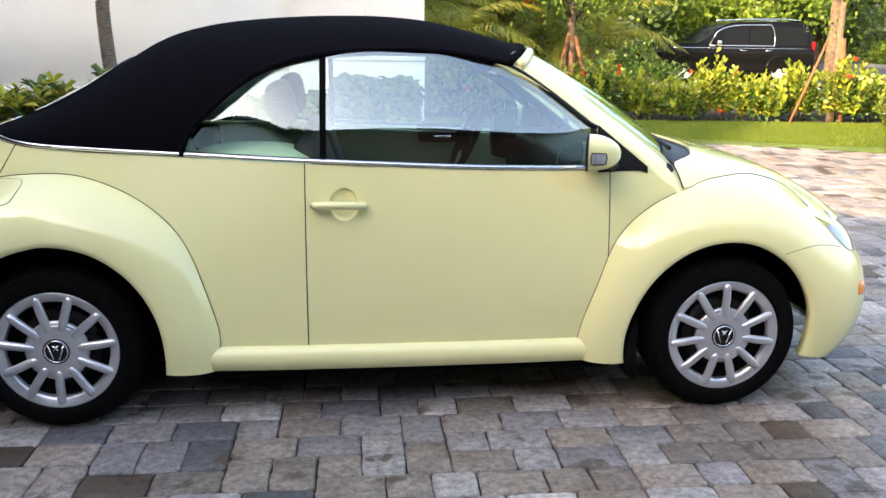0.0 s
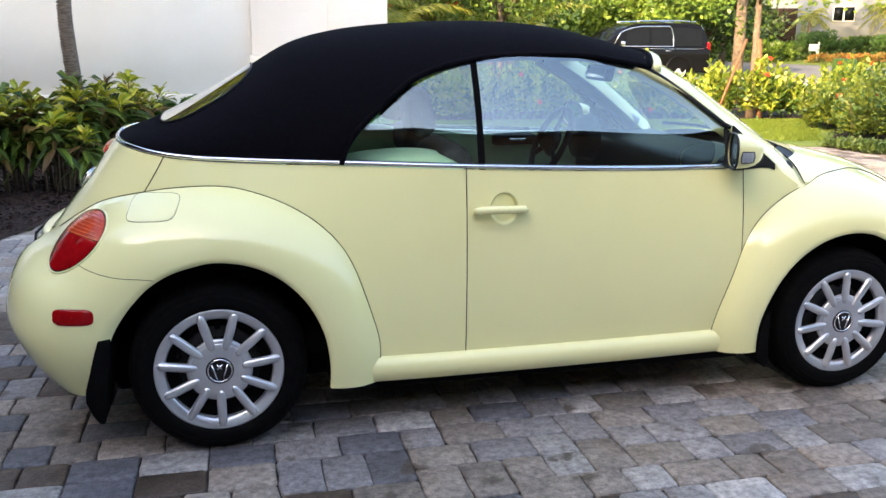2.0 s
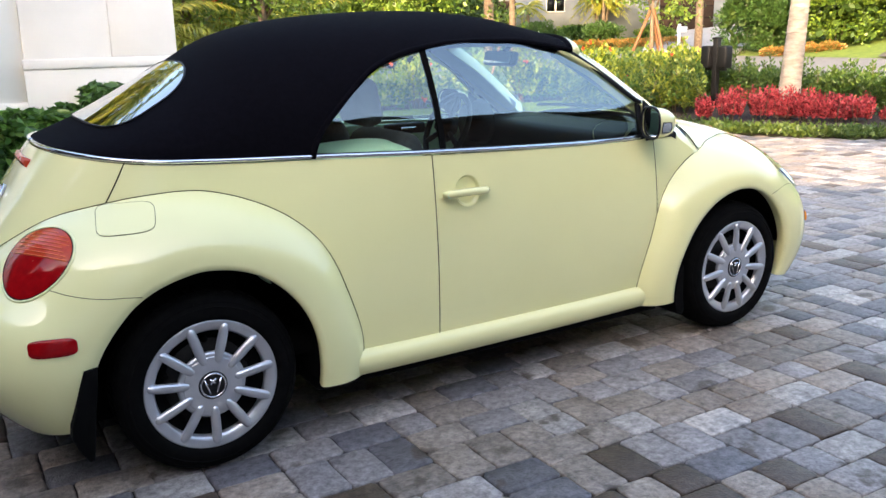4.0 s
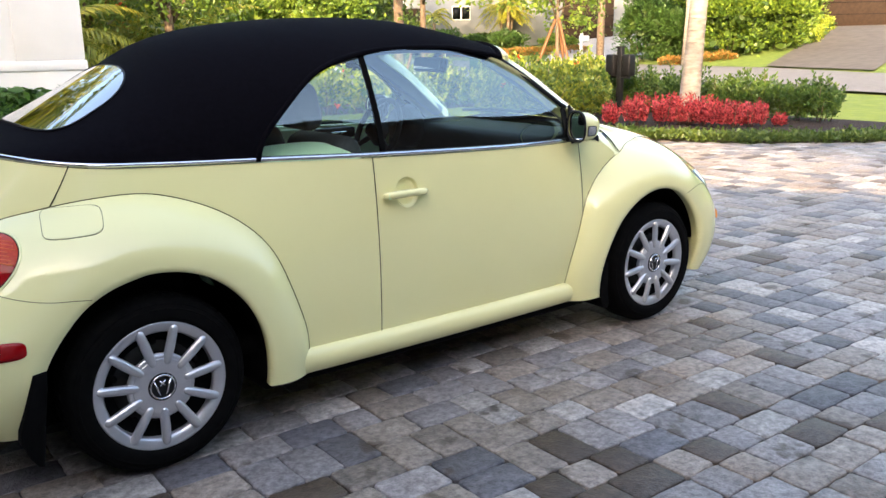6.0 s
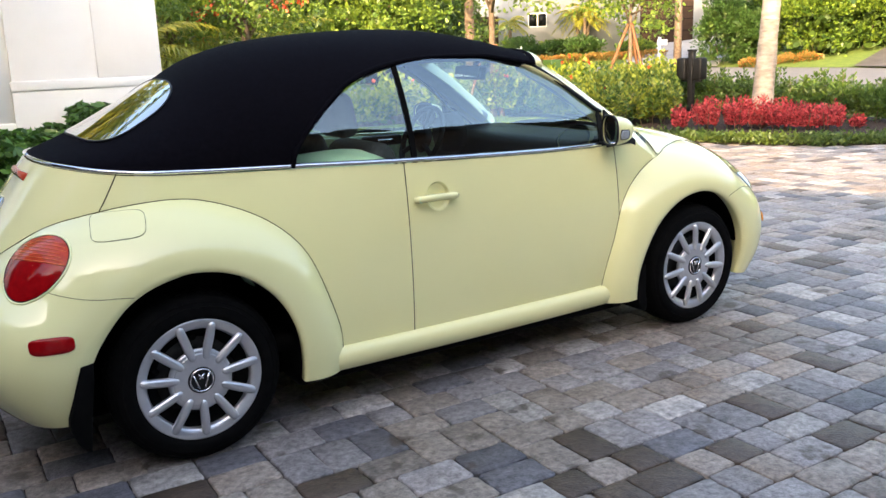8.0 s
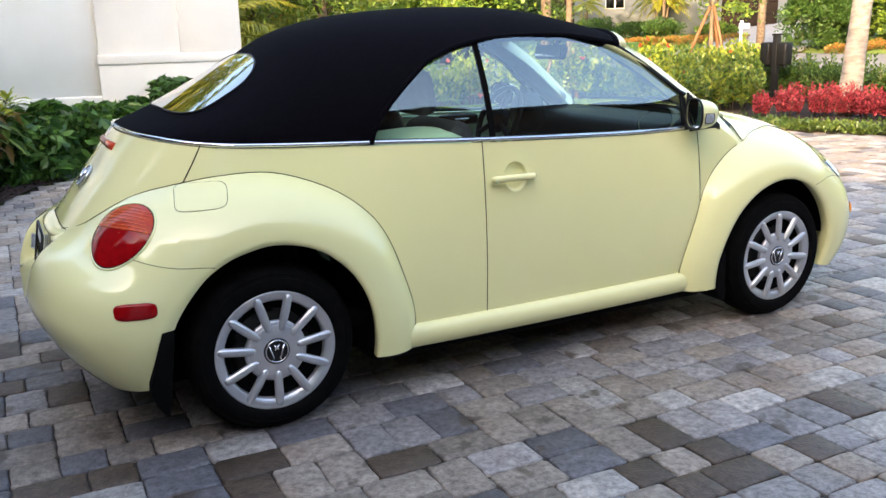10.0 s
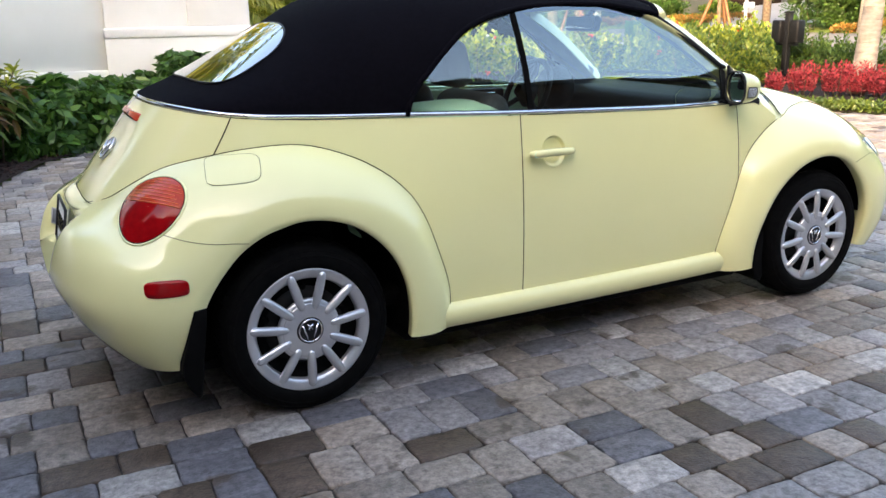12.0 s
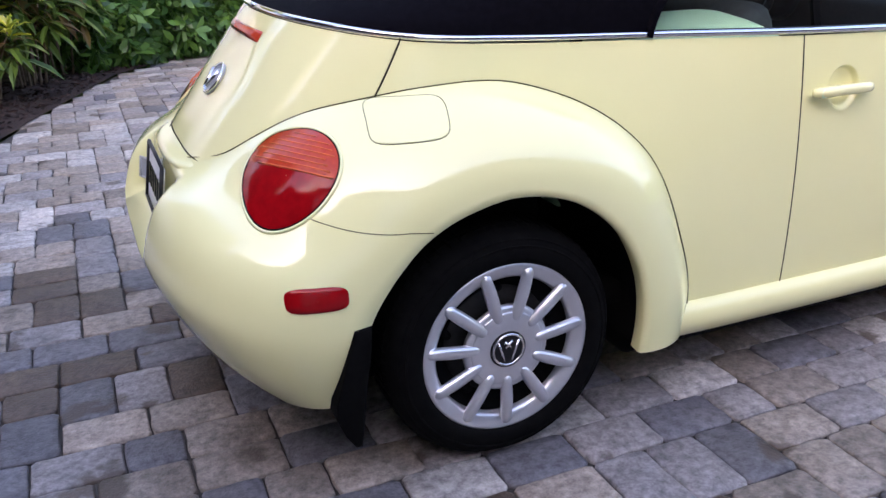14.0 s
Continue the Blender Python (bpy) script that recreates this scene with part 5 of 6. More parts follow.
# croton shrubs: long arching leaves in tiers on bare stems, yellow at the top
def croton(x, y, h, stems, mat="croton"):
    b = thing("croton_shrub", "croton shrub with broad yellow and bronze-green leaves on bare stems", "shrub", "shrubs along the house wall", at=(x, y, 0))
    low, high, old = [], [], []
    for i in range(stems):
        a, r = 2.399 * i, 0.34 * math.sqrt((i + 0.5) / stems)
        top = Vector((r * math.cos(a), r * math.sin(a), h * rng.uniform(0.76, 1.0)))
        part("stem", tube([(r * 0.4 * math.cos(a), r * 0.4 * math.sin(a), -0.02), top * 0.5 + Vector((rng.uniform(-0.03, 0.03), 0.02, 0.02)), top], [0.012, 0.010, 0.006], 6), "bare_stem", b)
        for k in range(36):
            g, f = 2.399 * k + i, k / 36
            w = np.array([math.cos(g), math.sin(g), -0.25 + 2.2 * f ** 1.6]) + rng.normal(size=3) * 0.15
            at = np.array(top) - [0, 0, 0.36 * h * (1 - f) ** 1.15] + rng.normal(size=3) * 0.008
            (high if f > 0.62 and i % 3 != 1 else old if rng.uniform() < 0.22 else low).append((at, w))
    for nm, some, m, size in (("foliage", low, mat, 1.0), ("young_foliage", high, "croton_top", 0.85), ("old_foliage", old, "croton_bronze", 1.0)):
        quads(nm, blades(np.array([q[0] for q in some]), np.array([q[1] for q in some]), 0.265 * size, 0.064 * size, 0.50), m, b)
    return b


def blades(centres, ways, length, width, droop):
    """Folded leaves: two halves along an arching midrib, each half two faces of its own leaf."""
    n = len(centres)
    ways = ways / np.linalg.norm(ways, axis=1, keepdims=True)
    side = np.cross(ways, [0, 0, 1.0]) + rng.normal(size=(n, 3)) * 0.25
    side /= np.linalg.norm(side, axis=1, keepdims=True) + 1e-9
    up = np.cross(side, ways)
    size = rng.uniform(0.65, 1.25, (n, 1))
    ln, wd = length * size, width * size
    mid = [centres + ways * ln * f - np.array([0, 0, 1.0]) * ln * droop * f * f for f in (0.0, 0.3, 0.68, 1.0)]
    out = []
    for sg in (-1, 1):
        out.append(np.stack([mid[0], mid[1], mid[2], mid[3], mid[2] + sg * side * wd * 0.48 + up * wd * 0.14, mid[1] + sg * side * wd * 0.44 + up * wd * 0.14], 1))
    return np.concatenate(out)


def shoots(name, label, category, x, y, r, h, n, per, length, width, mat, group, inner="", flowers=0, z=0.0):
    """A shrub of upright leafy shoots of uneven height, over an inner mass coloured dark as the shade within."""
    b = thing(name, label, category, group, at=(x, y, z))
    a, q = rng.uniform(0, 6.283, n), np.sqrt(rng.uniform(0, 1, n)) * r
    foot = np.stack([q * np.cos(a) * 0.55, q * np.sin(a) * 0.55, np.zeros(n)], 1)
    tip = np.stack([q * np.cos(a), q * np.sin(a), h * (1 - 0.30 * (q / r) ** 2) * rng.uniform(0.62, 1.08, n)], 1)
    f = np.tile(np.linspace(0.22, 1.0, per), n)[:, None]
    F, T = np.repeat(foot, per, 0), np.repeat(tip, per, 0)
    at = F + (T - F) * f
    g = np.tile(np.arange(per) * 1.9, n) + np.repeat(a, per)
    ways = np.stack([np.cos(g), np.sin(g), 0.5 + 1.0 * f[:, 0] ** 3], 1) * [1, 1, 1] + rng.normal(size=(n * per, 3)) * 0.2
    quads("foliage", leaves(at, ways, length, width, 0.1), mat, b)
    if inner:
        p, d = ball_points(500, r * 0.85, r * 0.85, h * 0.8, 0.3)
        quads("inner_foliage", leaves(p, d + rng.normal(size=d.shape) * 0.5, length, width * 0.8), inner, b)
    for i in range(0, n, max(n // 6, 1)):
        part("stem", tube([tuple(foot[i] - [0, 0, 0.03]), tuple(tip[i])], [0.010, 0.004], 5), "bark", b)
    if flowers:
        q, e = ball_points(flowers * 3, r * 1.02, r * 1.02, h, 0.95)
        q, e = q[:flowers], e[:flowers]
        pet = np.repeat(q, 12, 0)
        quads("blossom", leaves(pet, rng.normal(size=pet.shape) + np.repeat(e, 12, 0) * 0.6, 0.06, 0.045), "flower", b, "red blossoms")
    return b


def schefflera(x, y, r, h, n):
    """Umbrella-leaf shrub: whorls of seven leaflets."""
    b = thing("schefflera_shrub", "glossy dark green umbrella-leaf shrub", "shrub", "shrubs along the house wall", at=(x, y, 0))
    p, d = ball_points(n, r, r, h)
    cs, ws = [], []
    for q, e in zip(p, d):
        ax = Vector(e) + Vector((0, 0, 0.7)) + Vector(rng.normal(size=3)) * 0.25
        ax.normalize()
        u = ax.orthogonal().normalized()
        v = ax.cross(u)
        for k in range(8):
            a = 6.283 * k / 8
            cs.append(q)
            ws.append(np.array(u * math.cos(a) + v * math.sin(a) - ax * 0.12))
    quads("foliage", leaves(np.array(cs), np.array(ws), 0.142, 0.056, 0.24), "shrub", b)
    for i in range(6):
        a = 1.05 * i
        part("stem", tube([(0.05 * math.cos(a), 0.05 * math.sin(a), -0.03), (r * 0.5 * math.cos(a), r * 0.5 * math.sin(a), h * 0.6)], [0.014, 0.007], 6), "bark", b)
    return b


for x, y, h, n in ((-2.45, 5.30, 0.98, 10), (-2.80, 5.10, 0.90, 9), (-3.15, 4.90, 0.92, 10), (-2.76, 4.76, 0.70, 6), (-2.20, 5.75, 1.0, 10), (-3.50, 4.65, 0.86, 9)):
    croton(x, y, h, n)
for x, y, r, h in ((-1.95, 6.05, 0.40, 0.70), (-1.55, 6.20, 0.42, 0.76), (-1.12, 6.35, 0.40, 0.72), (-0.75, 6.45, 0.36, 0.70), (-0.18, 6.5, 0.34, 1.0), (0.3, 6.6, 0.34, 0.9), (-2.2, 6.3, 0.40, 0.72), (-4.1, 4.2, 0.50, 0.75)):
    schefflera(x, y + 0.06, r, h, int(720 * r * h / 0.3))
chips = np.stack([rng.uniform(-5.0, -0.5, 16000), rng.uniform(2.3, 6.8, 16000), rng.uniform(0.004, 0.022, 16000)], 1)
chips = np.array([c for c in chips if inside(c[0] + 0.03, c[1] - 0.03, BED_HOUSE)])
tagged(quads("mulch_chips", leaves(chips, rng.normal(size=chips.shape) * [1, 1, 0.25], 0.045, 0.018, 0.0), "mulch_chip", None), "dark brown shredded bark mulch", "mulch", kind="stuff")

palm = thing("coconut_palm", "slender curved grey palm beside the house wall", "tree", at=(-2.70, 5.55, 0))
ringed_trunk(palm, [(0.06, 0.1, -0.05), (0.02, 0.03, 0.8), (-0.02, 0.0, 1.6), (0.06, -0.05, 2.6), (0.25, -0.1, 3.8)], [0.086, 0.070, 0.063, 0.058, 0.054], "bark_grey", rings=120)
fronds(15, 2.1, 0.75, "palm_leaf", palm, (0.25, -0.1, 3.8), 50, 0.5, 0.9)

for x, y, h in ((-3.4, 11.0, 4.6), (-0.9, 12.0, 5.4), (-6.5, 11.5, 5.0)):
    pm = thing("garden_palm", "tall palm rising behind the house wall", "tree", "palms behind the wall", at=(x, y, -0.05))
    ringed_trunk(pm, [(0, 0, -0.05), (0.05, 0, h * 0.5), (0, 0.05, h)], [0.14, 0.11, 0.09], "bark_grey")
    fronds(18, 2.6, 0.75, "areca_leaf", pm, (0, 0.05, h), 50, 0.6, 1.0)

# hedge of broad-leaved shrubs behind the lawn
for i, x in enumerate(span(1.2, 12.8, 17)):
    y = 11.45 - 0.07 * x + 0.15 * math.sin(3 * i)
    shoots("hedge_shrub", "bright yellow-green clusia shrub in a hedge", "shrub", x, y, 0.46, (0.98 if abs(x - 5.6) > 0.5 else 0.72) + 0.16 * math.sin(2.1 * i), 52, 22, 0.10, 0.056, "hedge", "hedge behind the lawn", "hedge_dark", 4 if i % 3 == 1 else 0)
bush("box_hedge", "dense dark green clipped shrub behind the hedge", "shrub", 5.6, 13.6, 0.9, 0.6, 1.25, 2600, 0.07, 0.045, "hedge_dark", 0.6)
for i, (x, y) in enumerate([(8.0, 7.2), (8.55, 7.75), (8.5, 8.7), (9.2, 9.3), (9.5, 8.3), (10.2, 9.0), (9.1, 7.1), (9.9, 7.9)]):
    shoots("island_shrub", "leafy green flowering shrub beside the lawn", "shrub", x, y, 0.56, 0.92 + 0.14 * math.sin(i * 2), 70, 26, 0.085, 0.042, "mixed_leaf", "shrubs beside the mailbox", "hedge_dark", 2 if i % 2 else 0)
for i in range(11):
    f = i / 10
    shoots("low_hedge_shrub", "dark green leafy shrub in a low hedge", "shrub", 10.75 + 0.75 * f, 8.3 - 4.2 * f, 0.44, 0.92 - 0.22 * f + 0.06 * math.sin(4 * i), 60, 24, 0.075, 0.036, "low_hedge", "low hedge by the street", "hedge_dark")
for x, y, w, h in ((8.55, 6.0, 0.17, 0.36), (8.95, 5.78, 0.25, 0.50), (9.22, 5.42, 0.24, 0.52), (9.45, 5.16, 0.22, 0.50), (9.52, 4.82, 0.25, 0.47), (9.72, 4.52, 0.25, 0.42), (9.98, 4.30, 0.23, 0.42), (10.35, 4.05, 0.12, 0.20)):
    shoots("red_ti_plant", "bushy plant with bright pinkish red leaves in the mulch", "plant", x, y, w, h, int(260 * w), 20, 0.055, 0.024, "red_leaf", "red plants round the palm")
cover_p = []
EDGE = [Vector(p) for p in ((11.5, 0.9), (9.1, 2.35), (8.1, 3.10), (7.5, 4.15), (7.1, 5.4), (6.75, 6.6))]
for a, b in zip(EDGE, EDGE[1:]):
    inward = Vector((b.y - a.y, a.x - b.x)).normalized()
    for i in range(int(420 * (b - a).length)):
        q = a.lerp(b, rng.uniform(0, 1)) + inward * (0.03 + 0.60 * rng.uniform(0, 1) ** 1.6)
        cover_p.append([q.x, q.y, rng.uniform(0.01, 0.08)])
cover_p = np.repeat(np.array(cover_p), 4, 0) + rng.normal(size=(4 * len(cover_p), 3)) * 0.03
cover = quads("ground_cover", leaves(cover_p, rng.normal(size=cover_p.shape) + [0, 0, 0.8], 0.06, 0.028), "ground_cover", None)
tagged(cover, "low green ground cover along the bed's edge", "ground cover", kind="stuff")

# royal palm in the island bed
royal = thing("royal_palm", "tall smooth pale palm trunk among red plants", "tree", at=(9.80, 5.38, 0))
ringed_trunk(royal, [(-0.03, 0.0, -0.05), (0.0, 0, 0.5), (0.06, 0, 1.4), (0.12, -0.02, 2.6), (0.2, 0, 4.6)], [0.205, 0.165, 0.145, 0.132, 0.125], "bark_royal", rings=22)
fronds(14, 2.4, 0.7, "palm_leaf", royal, (0.2, 0, 4.6), 50, 0.55, 0.9)

# lawn blades
gx, gy = rng.uniform(0.8, 9.2, 150000), rng.uniform(6.6, 11.2, 150000)
keep = (gy > 8.15 - 0.24 * np.clip(gx - 4.0, 0, 2.75) ** 1.35) & (gy < 11.3 - 0.1 * gx) & (gy > 1.45 * gx - 3.3)
gp = np.stack([gx, gy, np.zeros_like(gx)], 1)[keep]
tagged(quads("lawn_grass", leaves(gp, rng.normal(size=gp.shape) * 0.45 + [0, 0, 1.0], 0.032, 0.007), "grass_blade", None), "short mown grass blades", "grass", kind="stuff")

# staked young trees
big = crown_tree("street_tree", "young tree with forked trunk tied to timber stakes", 8.30, 10.75, 4.8, 0.066, (1.5, 0.8), 2600, "tree_leaf", 7, 0.10, 0.06, clear=0.50)
for dx, dy, wide in ((0.16, -0.10, 0.062), (-0.95, -0.30, 0.026)):
    part("stake", tube([(dx, dy, -0.05), (dx * 0.25, dy * 0.25, 1.5)], wide, 4), "stake", big, "reddish timber stake")
crown_tree("street_oak", "rough brown trunk of a street tree", 10.5, 14.8, 7.6, 0.13, (2.2, 1.2), 4600, "tree_leaf", 8, 0.13, 0.08, clear=0.52)
left = crown_tree("flowering_tree", "small tree with red blossoms and timber stakes", 4.31, 13.93, 4.4, 0.11, (1.7, 0.9), 4200, "tree_leaf", 8, 0.11, 0.05, clear=0.44, flowers=14)
for dx, dy in ((0.45, -0.25), (-0.45, -0.30), (0.02, -0.16)):
    part("stake", tube([(dx, dy, -0.05), (dx * 0.15, dy * 0.15, 1.5)], 0.05, 4), "stake", left, "reddish timber stake")
crown_tree("flowering_tree", "small tree with red blossoms behind the hedge", 3.3, 16.6, 4.2, 0.10, (1.9, 1.1), 6000, "tree_leaf", 8, 0.11, 0.05, clear=0.34, flowers=18)
small = crown_tree("young_tree", "thin young tree held by three timber stakes", 15.3, 14.0, 4.2, 0.06, (1.3, 0.9), 1700, "tree_leaf", 6, clear=0.46)
for k in range(3):
    a = 2.1 * k + 0.4
    part("stake", tube([(0.85 * math.cos(a), 0.85 * math.sin(a), -0.05), (0.05 * math.cos(a), 0.05 * math.sin(a), 1.95)], 0.042, 4), "stake", small, "timber stake")
# the oversized crown, out of view, is added to shade a far house
crown_tree("street_tree", "tall bare grey trunk beside the street, crown added for shade", 26.5, 22.6, 15.5, 0.15, (4.6, 2.6), 16000, "tree_leaf", 12, 0.34, 0.22, clear=0.58)
# an added tree: its high crown shades the other far house
crown_tree("street_tree", "tall bare grey trunk beside the street, crown added for shade", 24.5, 38.5, 15.5, 0.16, (4.8, 2.6), 16000, "tree_leaf", 12, 0.34, 0.22, clear=0.58)
pale = thing("royal_palm", "second pale palm trunk near the street", "tree", at=(33.6, 23.3, bank(33.6, 23.3) - 0.03))
ringed_trunk(pale, [(0, 0, -0.05), (0.05, 0, 2.5), (0, 0, 8.0)], [0.33, 0.25, 0.20], "bark_royal", rings=14)
fronds(12, 2.4, 0.7, "palm_leaf", pale, (0, 0, 8.0), 44, 0.55, 0.9)
# feathery palms and trees towards the street
for i, (x, y, h) in enumerate(((1.7, 13.3, 1.3), (0.9, 14.4, 1.9), (5.3, 15.8, 1.3), (4.4, 17.2, 1.5), (2.6, 17.0, 1.6), (8.3, 26.0, 2.0), (0.9, 15.6, 1.8), (4.2, 19.0, 2.2))):
    p = thing("clump_palm", "feathery yellow-green clumping palm by the street", "tree", "palms by the street", at=(x, y, -0.05))
    ringed_trunk(p, [(0, 0, -0.05), (0.02, 0, h * 0.6), (0, 0.03, h)], [0.12, 0.10, 0.08], "bark_grey")
    fronds(20, 2.3, 0.75, "areca_leaf", p, (0, 0.03, h), 50, 0.6, 1.1)
for x, y, h, r, m, n in ((1.2, 21, 7, 2.8, "tree_leaf", 7000), (5.0, 24, 8, 3.0, "tree_dark", 7000), (9.0, 30, 8, 3.4, "tree_leaf", 7000), (13, 34, 8, 3.4, "tree_dark", 7000), (17, 37, 8, 3.2, "tree_leaf", 6000), (-4, 27, 9, 3.6, "tree_dark", 4600), (23, 44, 8, 3.2, "tree_dark", 5000), (20.5, 33.5, 7, 3.0, "tree_dark", 6500), (27.0, 50.5, 8, 3.4, "tree_dark", 6000), (15.5, 30.0, 7, 2.8, "tree_leaf", 6000)):
    crown_tree("garden_tree", "leafy garden tree across the lawn", x, y, h, 0.16, (r, h * 0.27), int(n * 1.7), m, 10, 0.21, 0.12, 0.22)
for i, (x, y, r, h) in enumerate(((38.7, 25.9, 2.0, 4.8), (37.4, 23.6, 1.7, 4.4), (40.4, 24.2, 2.1, 5.0), (39.8, 22.4, 1.6, 4.0), (42.4, 23.6, 1.9, 4.6), (44.5, 24.6, 1.8, 4.2))):
    bush("tall_shrub", "tall bright green shrub across the street", "shrub", x, y, r, r, h, 9000, 0.17, 0.11, "far_leaf", 0.6, "tall shrubs across the street", stems=2, z=bank(x, y) - 0.05, core=900)
for x, y, r, h in ((34.6, 27.0, 1.25, 3.6), (35.6, 25.8, 1.0, 2.8), (36.6, 27.6, 1.2, 3.2)):
    bush("dark_shrub", "tall dark green shrub beside a driveway", "shrub", x, y, r, r, h, 5200, 0.15, 0.08, "hedge_dark", 0.7, "dark shrubs beside the driveway", stems=2, z=bank(x, y) - 0.05, core=500)
for x, y in ((41.6, 21.9), (43.2, 22.6), (44.9, 23.3), (46.6, 24.0)):
    bush("clipped_hedge", "low clipped bright green hedge along a driveway", "hedge", x, y, 1.05, 0.7, 0.95, 2200, 0.12, 0.07, "hedge", 0.6, "hedge along the far driveway", stems=2, z=bank(x, y) - 0.04, core=300)
for i in range(4):
    x, y = 33.9 + 0.66 * i, 24.6 - 0.57 * i
    bush("orange_flower_bush", "low bush with orange and yellow flowers", "shrub", x, y, 0.56, 0.56, 0.42, 700, 0.12, 0.06, "orange_flower", 0.7, "flowers across the street", stems=2, z=bank(x, y) - 0.04)
for x, y, k in ((38.4, 50.4, 1), (38.6, 42.3, 3)):
    z = bank(x, y) - 0.04
    p = thing("yard_palm", "small palm with arching fronds before a pale house", "tree", "palms before the far houses", at=(x, y, z))
    for q in range(k):
        a = 2.1 * q
        d = 0.55 if k > 1 else 0.0
        top = (d * math.cos(a), d * math.sin(a), 2.5 + 0.3 * q)
        ringed_trunk(p, [(0.2 * d * math.cos(a), 0.2 * d * math.sin(a), -0.05), (0.6 * d * math.cos(a), 0.6 * d * math.sin(a), 1.3), top], [0.16, 0.12, 0.10], "bark")
        fronds(12, 1.7, 0.8, "areca_leaf", p, top, 30, 0.55, 1.0, 0.07)
# builder for unseen tall trees behind the owner's house, added to dapple the drive
def uniform_tree(name, label, x, y, h, radii, n, length, width):
    """A tall tree with an even, rounded crown whose middle is at height h."""
    t = thing(name, label, "tree", at=(x, y, -0.05))
    trunk = part("trunk", tube([(0, 0, 0), (0.1, 0, h * 0.45), (0, 0.1, h * 0.9), (0, 0, h + radii[2] * 0.6)], [0.4, 0.32, 0.2, 0.06], 12), "bark", t)
    for k in range(9):
        a = 2.399 * k
        end = (0.75 * radii[0] * math.cos(a), 0.75 * radii[1] * math.sin(a), h + radii[2] * (0.12 * k - 0.5))
        part("limb", tube([(0, 0, h - radii[2] * 1.1), (end[0] * 0.5, end[1] * 0.5, h - radii[2] * 0.6), end], [0.08, 0.05, 0.02], 6), "bark", trunk)
    p = rng.normal(size=(n, 3))
    p = p / np.linalg.norm(p, axis=1, keepdims=True) * (rng.uniform(0, 1, (n, 1)) ** (1 / 3)) * radii + [0, 0, h]
    quads("crown", leaves(p, rng.normal(size=p.shape), length, width), "tree_dark", t)
    return t


# tall unseen trees added behind the owner's house: two dapple drive and bed, one filters the sun on the house wall
uniform_tree("shade_tree", "unseen tall dark leafy tree added behind the house for dapples", -9.9, -14.1, 13.0, (2.0, 2.0, 1.15), 2600, 0.25, 0.16)
uniform_tree("shade_tree", "unseen tall dark leafy tree added behind the house for dapples", -10.9, -10.6, 13.4, (2.3, 2.3, 1.3), 1100, 0.25, 0.16)
uniform_tree("sun_filter_tree", "unseen very tall leafy tree added far behind to filter the sun", -31.0, -19.4, 20.6, (3.1, 3.1, 3.4), 19000, 0.17, 0.10)
crown_tree("garden_tree", "leafy garden tree behind the house wall", -2.0, 12.5, 8.0, 0.16, (2.6, 2.2), 11000, "areca_leaf", 10, 0.26, 0.12, 0.30)
crown_tree("garden_tree", "leafy garden tree behind the house wall", -5.0, 13.0, 8.5, 0.16, (2.6, 2.2), 10000, "areca_leaf", 10, 0.26, 0.12, 0.30)

# ---- mailboxes and sign ----
post = thing("mailbox", "black post with two black mailboxes in the bed", "mailbox", at=(10.27, 7.3, 0))
part("post", box(-0.05, 0.05, -0.05, 0.05, -0.02, 1.20, 0.008), "black", post)
part("cap", box(-0.065, 0.065, -0.065, 0.065, 1.20, 1.235, 0.01), "black", post)
for x0, x1, y0 in ((-0.06, 0.13, -0.255), (-0.13, 0.06, 0.060)):
    part("box", box(x0, x1, y0, y0 + 0.195, 0.70, 1.09, 0.03), "black", post)
    part("arm", box(-0.02, 0.02, min(y0 + 0.02, 0), max(y0 + 0.17, 0), 0.66, 0.70, 0.006), "black", post)
wb = thing("white_mailbox", "white post mailbox across the street", "mailbox", at=(36.9, 33.6, bank(36.9, 33.6) - 0.03))
part("post", box(-0.07, 0.07, -0.07, 0.07, -0.05, 1.35, 0.01), "white", wb)
part("box", box(-0.1, 0.55, -0.14, 0.14, 0.85, 1.2, 0.05), "white", wb)
sg = thing("yard_sign", "small white hanging sign on a white post", "sign", at=(35.2, 44.9, bank(35.2, 44.9) - 0.03))
part("post", box(-0.05, 0.05, -0.05, 0.05, -0.05, 1.2, 0.008), "white", sg)
part("board", box(-0.68, -0.06, -0.03, 0.03, 0.62, 1.05, 0.005), "white", sg)
bin_ = thing("utility_box", "dark green utility box beyond the hedge", "utility box", at=(19.0, 21.8, -0.1))
part("cabinet", box(-0.3, 0.3, -0.25, 0.25, -0.05, 0.95, 0.03), "hedge_dark", bin_)

